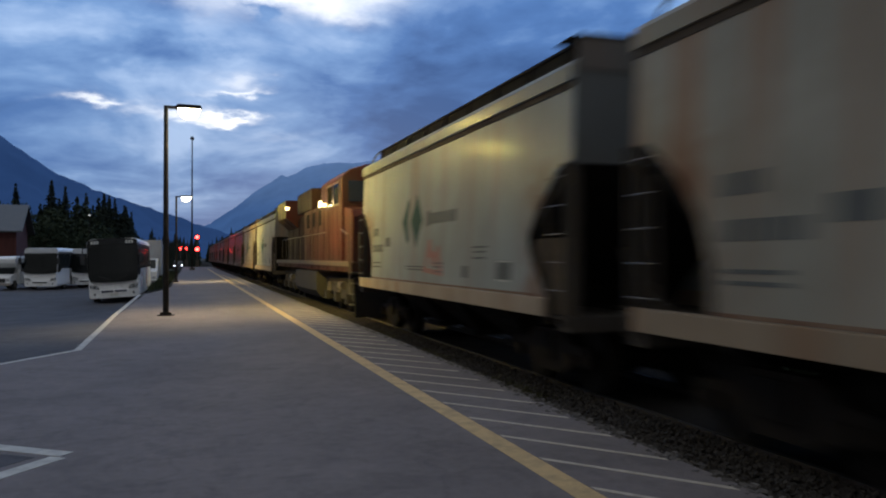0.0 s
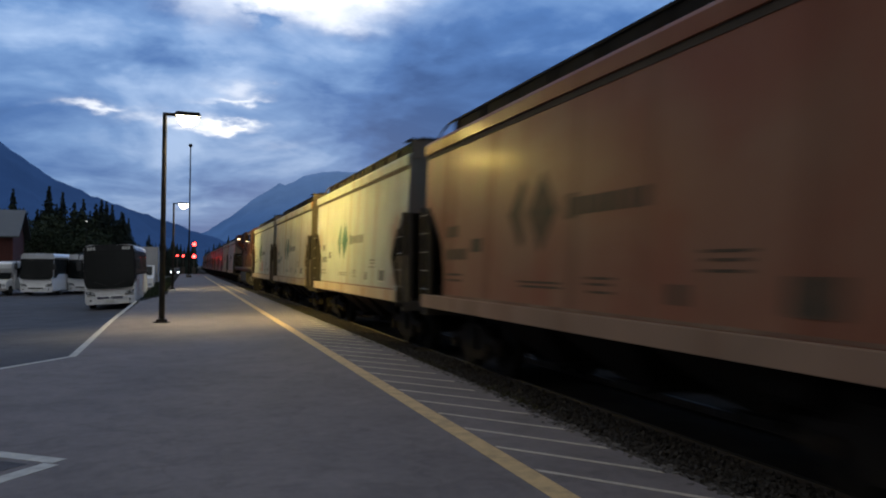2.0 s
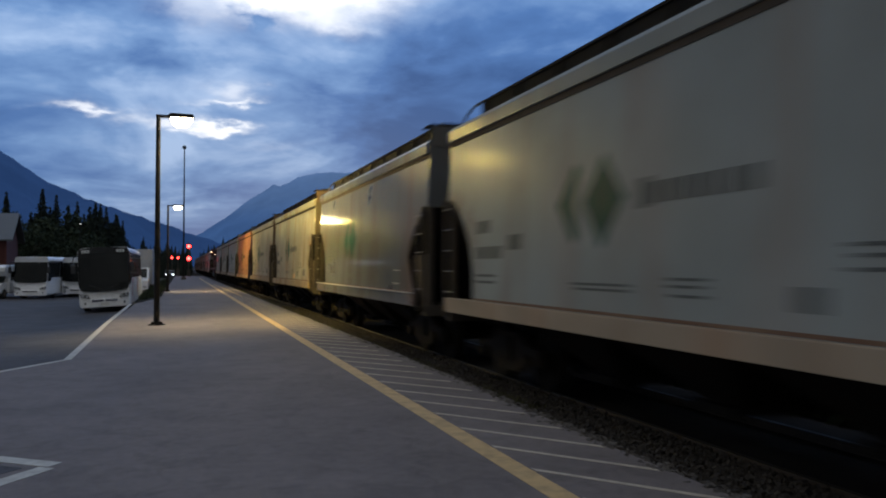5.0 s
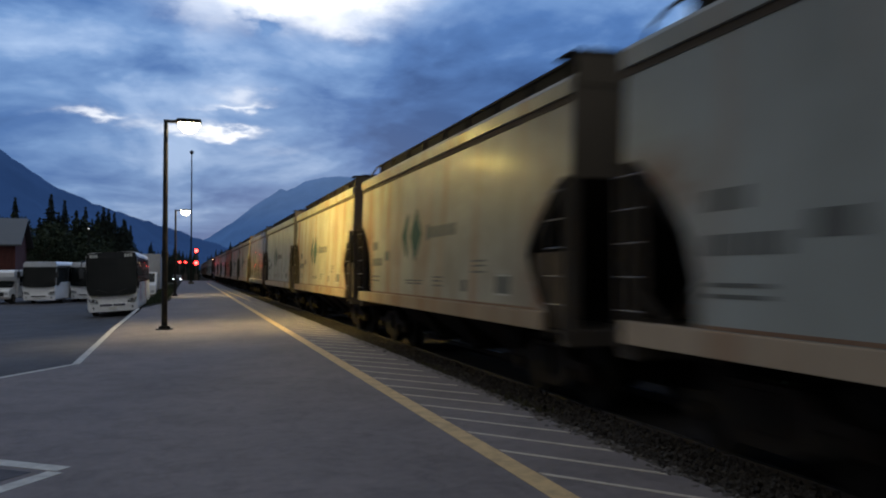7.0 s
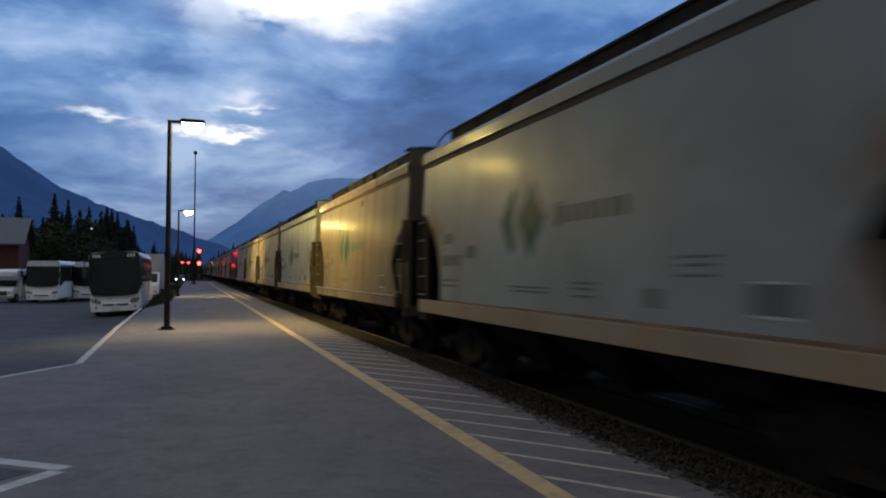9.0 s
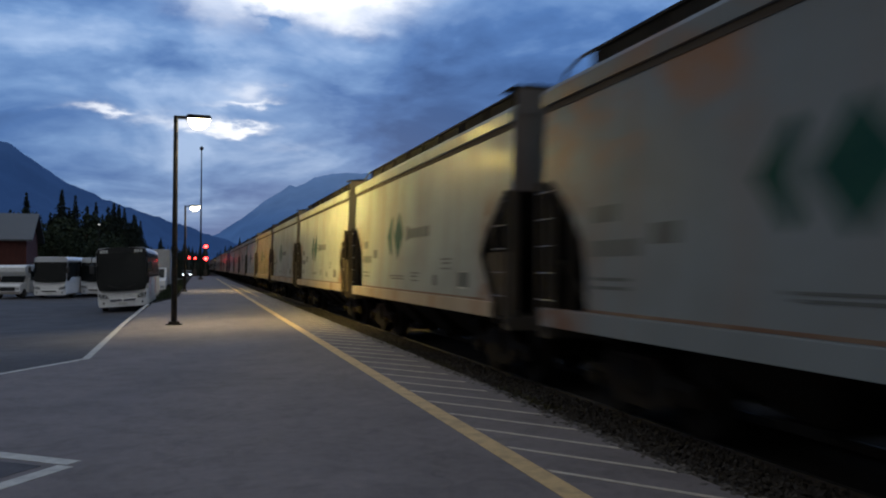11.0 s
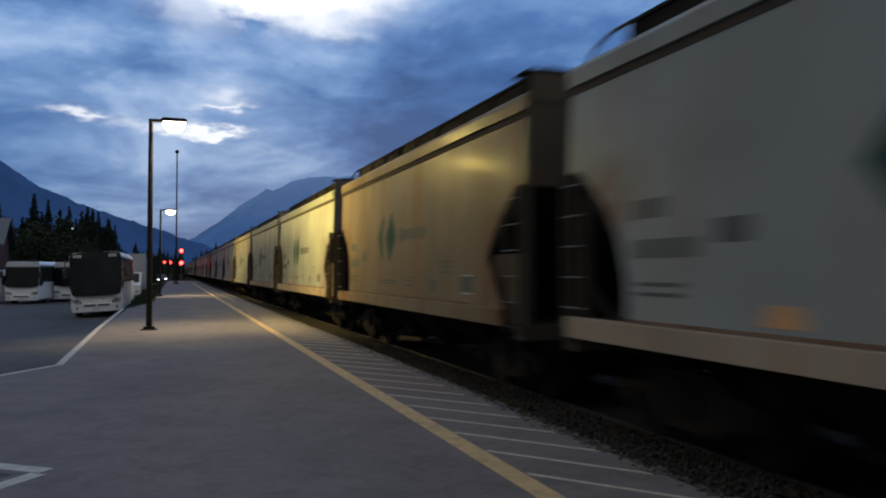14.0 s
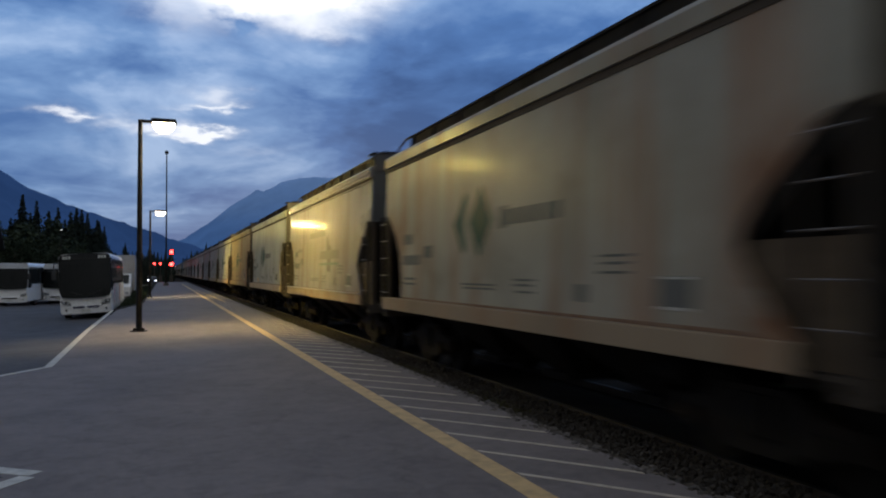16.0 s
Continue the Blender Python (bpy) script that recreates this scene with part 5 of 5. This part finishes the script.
    part("bumper", prisms(([(-1.2, 0.16), (-0.9, 0.02), (0, -0.05), (0.9, 0.02), (1.2, 0.16), (1.2, 0.3), (-1.2, 0.3)], 2, 0.28, 0.70)), skin, c, bevel=0.03)
    if numbers:
        for k in range(13):
            if k != 6:
                part("letter_bar", boxes((-0.62 + k * 0.096, -0.62 + k * 0.096 + 0.075, -0.07, -0.03, 0.575 + 0.008 * (k % 2), 0.685)), NAVY, c)
    else:
        part("grille_bar", boxes((-0.55, 0.55, -0.065, -0.03, 0.56, 0.66)), BUS_DARK, c, "dark strip on the bumper")
    part("licence_plate", boxes((-0.2, 0.2, -0.075, -0.045, 0.38, 0.52)), PLATE, c)
    return c


def at_lot(x, y, turn):
    return pose(x, y, lot_height(x, y), 0, 0, turn)


coach(at_lot(-3.76, 45.4, -0.3) @ pose(0, 0, 0, 0, -3, 0), "white motor coach with a dark windshield parked beside the platform", BUS_WHITE, BUS_DARK)
coach(at_lot(-11.6, 71.5, -7), "white motor coach parked in the lot", BUS_WHITE, BUS_DARK, numbers=False, dark_front=False)
coach(at_lot(-8.5, 75.0, -7), "white motor coach with dark glass parked behind another", BUS_WHITE, BUS_DARK, numbers=False, dark_front=False)


def camper(m):
    """A small shuttle bus with a cutaway cab, nose towards -y."""
    c = thing("shuttle_bus", "small white shuttle bus parked in the lot", "bus", m)
    part("body", prisms(([(1.6, 0.45), (1.6, 1.7), (0.75, 2.2), (0.7, 2.55), (1.0, 2.75), (6.8, 2.8), (6.8, 0.45)], 0, -1.12, 1.12)), BUS_WHITE, c, bevel=0.06)
    part("bonnet", prisms(([(0.0, 0.45), (0.0, 1.05), (0.25, 1.2), (1.0, 1.32), (1.6, 1.35), (1.6, 0.45)], 0, -0.98, 0.98)), BUS_WHITE, c, bevel=0.05)
    part("windshield", prisms(([(0.95, 1.33), (1.0, 1.30), (1.62, 1.98), (1.55, 2.02)], 0, -0.9, 0.9)), GLASS, c, "dark windshield")
    part("grille", boxes((-0.6, 0.6, -0.02, 0.02, 0.62, 0.95)), BUS_DARK, c)
    part("bumper", boxes((-1.0, 1.0, -0.12, 0.05, 0.38, 0.58)), BUS_GREY, c, bevel=0.02)
    for sx in (-1, 1):
        part("headlight", boxes((sx * 0.78 - 0.14, sx * 0.78 + 0.14, -0.02, 0.03, 0.72, 0.92)), HEADLAMP, c)
        for i in range(4):
            part("side_window", boxes((min(sx * 1.12, sx * 1.13), max(sx * 1.12, sx * 1.13), 1.9 + i * 1.2, 3.0 + i * 1.2, 1.45, 2.25)), GLASS, c)
        for y in (0.85, 5.0):
            wheel(c, sx * 0.92, y, 0.39, sx)


camper(at_lot(-14.8, 72.0, -9))


TRUCK_WHITE = material("dusty_truck_white", (0.42, 0.43, 0.45), 0.5, spot=(0.28, 0.27, 0.26), scale=1.2, amount=0.6, grain=14, bump=0.03)


def box_truck(m):
    c = thing("box_truck", "white box truck parked behind the coach", "truck", m)
    part("cargo_box", boxes((-1.25, 1.25, 2.3, 8.6, 1.05, 3.85)), TRUCK_WHITE, c, bevel=0.03)
    part("cab", prisms(([(0.0, 0.55), (0.0, 1.4), (0.8, 1.6), (1.25, 2.35), (2.2, 2.4), (2.2, 0.55)], 0, -1.05, 1.05)), BUS_WHITE, c, bevel=0.05)
    part("windshield", prisms(([(0.78, 1.62), (0.82, 1.58), (1.27, 2.28), (1.2, 2.3)], 0, -0.9, 0.9)), GLASS, c)
    part("chassis", boxes((-0.5, 0.5, 0.4, 8.4, 0.6, 1.05)), STEEL, c)
    part("bumper", boxes((-1.0, 1.0, -0.12, 0.02, 0.4, 0.7)), BUS_GREY, c, bevel=0.02)
    for sx in (-1, 1):
        part("headlight", boxes((sx * 0.8 - 0.14, sx * 0.8 + 0.14, -0.02, 0.03, 0.8, 1.0)), HEADLAMP, c)
        for y in (1.0, 6.6):
            wheel(c, sx * 0.95, y, 0.48, sx)


box_truck(at_lot(-3.42, 65.0, -1))

# ---- the barn-like building ----
RED_BOARD = material("red_boards", (0.11, 0.028, 0.02), 0.8, spot=(0.05, 0.02, 0.015), scale=2, grain=40, random=0.3)
SHEET_ROOF = material("grey_roof", (0.075, 0.08, 0.085), 0.5, spot=(0.12, 0.12, 0.12), scale=1, grain=20)


def barn():
    b = thing("barn", "dark red board barn with a grey metal roof", "building", pose(-25.2, 101, -1.3, 0, 0, 3))
    W, D, H, R = 7.0, 4.6, 6.2, 8.9
    part("core", prisms(([(-D, 0), (D, 0), (D, H), (0, R), (-D, H)], 0, -W + 0.1, W - 0.1)), RED_BOARD, b)
    me = finish(boxes((-0.09, 0.09, -0.03, 0.0, 0, H)), "wall_board", RED_BOARD)
    for i in range(60):
        o = part("wall_board", me, RED_BOARD, b)
        o.matrix_basis = pose(-W + 0.15 + i * (2 * W - 0.3) / 59, -D, 0)
    for s in (-1, 1):
        part("roof", prisms(([(s * (D + 0.7), H - 0.42), (s * (D + 0.7), H - 0.25), (0, R + 0.2), (0, R + 0.02)], 0, -W - 0.6, W + 0.6)), SHEET_ROOF, b, "grey sheet roof")
    part("door", boxes((-1.6, 1.6, -D - 0.08, -D - 0.035, 0, 3.2)), BUS_DARK, b, "dark barn door")


barn()

# ---- trees ----
BARK = material("bark", (0.06, 0.045, 0.035), 0.95, scale=8, grain=40, bump=0.4)
NEEDLE = material("needles", (0.034, 0.044, 0.036), 0.9, spot=(0.018, 0.024, 0.022), scale=1.5, grain=20, spec=0.05, island=True, random=0.5)
LEAF = material("leaves", (0.042, 0.055, 0.034), 0.85, spot=(0.022, 0.028, 0.020), scale=1.5, grain=20, spec=0.05, island=True, random=0.5)


def conifer(seed, height, spread):
    """A spruce: a tapered trunk and whorls of drooping boughs made of needle sprays."""
    rnd = random.Random(seed)
    t = thing("spruce", "dark spruce tree at the edge of the lot", "tree", group="spruces")
    part("trunk", rods(((0, 0, 0), (0, 0, height * 0.98), height * 0.016, 0.02, 7)), BARK, t)
    verts, faces = [], []
    z = height * 0.05
    while z < height * 0.99:
        f = 1 - z / height
        reach = spread * (0.02 + f ** 0.9) * rnd.uniform(0.75, 1.15)
        for k in range(6 + int(6 * f)):
            a = rnd.random() * 6.283
            l = reach * rnd.uniform(0.45, 1.1)
            z1 = z + rnd.uniform(-0.35, 0.35)
            droop = rnd.uniform(0.2, 0.75)
            c, s = math.cos(a), math.sin(a)
            steps = 4
            for j in range(steps):
                r = l * (j + 0.6) / steps
                w = (0.22 + 0.22 * (1 - j / steps)) * (0.14 + 1.1 * f) * rnd.uniform(0.7, 1.4)
                h = z1 - droop * r
                for side in (-1, 0, 1):
                    i = len(verts)
                    px, py = c * r - s * w * side, s * r + c * w * side
                    tip = (px + c * w * 1.3 - s * w * side, py + s * w * 1.3 + c * w * side, h - w * rnd.uniform(0.4, 1.3))
                    verts.extend([(px - s * w * 0.5, py + c * w * 0.5, h + rnd.uniform(-0.2, 0.2)), (px + s * w * 0.5, py - c * w * 0.5, h + rnd.uniform(-0.2, 0.2)), tip, (px, py, h + w * 0.5)])
                    faces.extend([(i, i + 1, i + 2), (i, i + 2, i + 3), (i + 1, i + 3, i + 2)])
        z += height * rnd.uniform(0.016, 0.026)
    me = bpy.data.meshes.new("crown")
    me.from_pydata(verts, [], faces)
    me.materials.append(NEEDLE)
    part("crown", me, NEEDLE, t)
    return t


def bush(seed, r):
    """A low broad leafy tree: short limbs and a crown of many small leaf clumps."""
    rnd = random.Random(seed)
    t = thing("leafy_tree", "low dark leafy tree beside the barn", "tree", group="leafy trees")
    bm = bmesh.new()
    rod(bm, (0, 0, 0), (0, 0, r * 0.8), r * 0.09, r * 0.06, 8)
    for k in range(6):
        a = k * 1.05
        rod(bm, (0, 0, r * 0.7), (math.cos(a) * r * 0.6, math.sin(a) * r * 0.6, r * 1.4), r * 0.05, r * 0.015, 6)
    part("trunk", bm, BARK, t)
    verts, faces = [], []
    blobs = [(rnd.uniform(-0.7, 0.7) * r, rnd.uniform(-0.7, 0.7) * r, rnd.uniform(0.6, 1.8) * r, rnd.uniform(0.3, 0.55) * r) for _ in range(14)]
    for bx, by, bz, br in blobs:
        for _ in range(150):
            d = Vector((rnd.gauss(0, 1), rnd.gauss(0, 1), rnd.gauss(0, 1))).normalized() * br * rnd.uniform(0.55, 1.05)
            c = Vector((bx, by, bz)) + d
            s = rnd.uniform(0.10, 0.24)
            u = Vector((rnd.gauss(0, 1), rnd.gauss(0, 1), rnd.gauss(0, 1))).normalized()
            v = u.cross(Vector((rnd.gauss(0, 1), rnd.gauss(0, 1), rnd.gauss(0, 1)))).normalized()
            i = len(verts)
            verts.extend([tuple(c + u * s), tuple(c + v * s * 0.6), tuple(c - u * s), tuple(c - v * s * 0.6)])
            faces.append((i, i + 1, i + 2, i + 3))
    me = bpy.data.meshes.new("crown")
    me.from_pydata(verts, [], faces)
    me.materials.append(LEAF)
    part("crown", me, LEAF, t)
    return t


def make_trees():
    rnd = random.Random(21)
    kinds = [conifer(i + 3, h, sp) for i, (h, sp) in enumerate(((15.5, 2.5), (13.0, 2.3), (16.5, 2.1), (11.0, 2.4)))]
    first = [None] * 4
    # bearing in degrees from the track, distance, height factor
    rows = [(-11.5, 150, 14.2), (-10.6, 150, 17.3), (-10.1, 154, 12.5), (-9.2, 152, 14.0), (-8.55, 150, 18.4), (-8.1, 153, 15.0), (-7.75, 150, 17.2), (-7.05, 150, 15.4), (-6.75, 155, 14.0), (-6.5, 150, 15.9), (-6.1, 152, 13.8),
            (-5.75, 149, 15.2), (-5.4, 150, 16.2), (-5.1, 152, 15.8), (-4.75, 149, 15.0), (-4.45, 153, 12.5), (-4.15, 149, 13.8), (-3.85, 154, 11.5), (-3.4, 156, 9.0), (-3.0, 160, 7.5)]
    for i in range(84):
        rows.append((rnd.uniform(-11.9, -3.7), rnd.uniform(152, 176), rnd.uniform(10.5, 14.2)))
    for i in range(20):
        rows.append((rnd.uniform(-3.4, 0.2), rnd.uniform(220, 330), rnd.uniform(8, 13)))
    for i in range(34):
        rows.append((rnd.uniform(1.2, 9.0), rnd.uniform(300, 420), rnd.uniform(8, 12)))
    for i in range(14):
        rows.append((rnd.uniform(-34, -12), rnd.uniform(130, 180), rnd.uniform(10, 17)))
    for i, (a, d, f) in enumerate(rows):
        f *= 0.88
        k = i % 4
        m = Matrix.LocRotScale((math.sin(radians(a)) * d, math.cos(radians(a)) * d, -1.35), Euler((0, 0, rnd.random() * 6)), (f / 10.8, f / 10.8, f / (15.5, 13.0, 16.5, 11.0)[k]))
        if first[k] is None:
            first[k] = m
        else:
            copy_thing(kinds[k], m)
    for k in range(4):
        kinds[k].matrix_basis = first[k]
    b = bush(5, 3.2)
    b.matrix_basis = pose(-16.3, 112, -1.35)
    for x, y, s in ((-18.6, 112, 1.35), (-15.2, 117, 1.5), (-19.5, 118, 1.2), (-13.6, 111, 1.0), (-11.2, 114, 0.9), (-24, 125, 1.5), (-8.6, 120, 0.8), (-5.4, 128, 0.6), (-31, 126, 1.5)):
        copy_thing(b, Matrix.LocRotScale((x, y, -1.35), Euler((0, 0, x)), (s, s, s)))


make_trees()


def make_skylight_block():
    """Unseen dark wooded bank across the track, added to block skylight under the train."""
    rnd = random.Random(77)
    bm = bmesh.new()
    ys = [-80 + 8 * i for i in range(70)]
    g = [[bm.verts.new((x + 0.25 * noise.noise((x, y * 0.1, 3)), y, z + 0.25 * noise.noise((x * 0.3, y * 0.15, 9)))) for x, z in ((7.95, -1.4), (8.25, -0.3), (8.9, 0.7), (9.6, 1.5), (11.5, 2.4), (20, 3.0), (40, 3.2))] for y in ys]
    for a, b in zip(g, g[1:]):
        for i in range(6):
            bm.faces.new([a[i], a[i + 1], b[i + 1], b[i]])
    structure("bank", bm, SOIL, "unseen earth bank added across the track to block skylight", "bank", smooth=True)
    verts, faces = [], []
    for i in range(26000):
        y = rnd.uniform(-70, 330)
        x = 11.5 + 9 * rnd.random() ** 1.5
        top = 2.6 + 1.6 * noise.noise((x * 0.2, y * 0.13, 1.5))
        z = 1.8 + rnd.random() * top
        if i % 3 == 0:
            # added weeds over the bank's foot, to darken the view under the cars
            y = -4 + 90 * rnd.random() ** 1.3
            q = rnd.random()
            x, z = 7.75 + 1.7 * q, -0.38 + 1.9 * q + rnd.uniform(0, 0.22)
        c = Vector((x, y, z))
        s = rnd.uniform(0.25, 0.6) * (0.45 if x < 10 else 1.0)
        u = Vector((rnd.gauss(0, 1), rnd.gauss(0, 1), rnd.gauss(0, 0.6))).normalized()
        v = u.cross(Vector((rnd.gauss(0, 1), rnd.gauss(0, 1), rnd.gauss(0, 1)))).normalized()
        k = len(verts)
        verts.extend([tuple(c + u * s), tuple(c + v * s * 0.6), tuple(c - u * s), tuple(c - v * s * 0.6)])
        faces.append((k, k + 1, k + 2, k + 3))
    me = bpy.data.meshes.new("scrub")
    me.from_pydata(verts, [], faces)
    me.materials.append(LEAF)
    tagged(new("scrub", me), "unseen dark scrub added along the bank to block skylight", "scrub", kind="stuff")


make_skylight_block()


def far_woods():
    """The belt of small conifers that closes the valley floor."""
    rnd = random.Random(31)
    verts, faces = [], []
    for i in range(520):
        a, d = rnd.uniform(-6.0, 10.0), rnd.uniform(250, 430)
        h = rnd.uniform(5.5, 11.5) * (1.0 if a < 1.2 or rnd.random() < 0.75 else 1.12)
        cx, cy = math.sin(radians(a)) * d, math.cos(radians(a)) * d
        if 3 < cx < 10.5:
            continue
        r = h * rnd.uniform(0.14, 0.22)
        for t in range(7):
            z0, z1 = -1.35 + h * t / 8.0, -1.35 + h * min((t + 2.2) / 8.0, 1.0)
            rr = r * (1 - t / 7.6)
            top = len(verts)
            verts.append((cx + rnd.uniform(-0.1, 0.1), cy, z1))
            ring = 9
            for j in range(ring):
                q = rr * (rnd.uniform(0.45, 0.7) if j % 2 else rnd.uniform(0.85, 1.25))
                verts.append((cx + math.cos(6.283 * j / ring) * q, cy + math.sin(6.283 * j / ring) * q, z0 + rnd.uniform(-0.2, 0.2)))
            faces.extend([(top, top + 1 + j, top + 1 + (j + 1) % ring) for j in range(ring)])
    me = bpy.data.meshes.new("far_woods")
    me.from_pydata(verts, [], faces)
    me.materials.append(NEEDLE)
    tagged(new("far_woods", me), "dark belt of conifers across the valley floor", "woods", kind="stuff")


far_woods()


def grass_strip():
    """Rough grass on the verge between the lot and the platform."""
    rnd = random.Random(12)
    verts, faces = [], []
    for i in range(5200):
        y = 41 + 51 * rnd.random()
        x = rnd.uniform(-2.35, -1.15 - max(47 - y, 0) * 0.12)
        z0 = 0.0 if x > -1.95 else lot_height(x, y)
        h = rnd.uniform(0.12, 0.42)
        a = rnd.random() * 6.28
        w = rnd.uniform(0.02, 0.05)
        lx, ly = rnd.uniform(-0.12, 0.12), rnd.uniform(-0.12, 0.12)
        k = len(verts)
        verts.extend([(x - math.cos(a) * w, y - math.sin(a) * w, z0), (x + math.cos(a) * w, y + math.sin(a) * w, z0), (x + lx, y + ly, z0 + h)])
        faces.append((k, k + 1, k + 2))
    me = bpy.data.meshes.new("verge_grass")
    me.from_pydata(verts, [], faces)
    me.materials.append(LEAF)
    tagged(new("verge_grass", me), "rough dark grass between lot and platform", "grass", kind="stuff")


grass_strip()


def motions():
    for car, y in TRAIN:
        walk(car, [(t, pose(TRACK_X, y + SPEED * t, RAIL_Z)) for t in (0.0, 2.0, 4.0, 6.0, 8.0, 10.0, 12.0, 14.0, 16.0)])


motions()
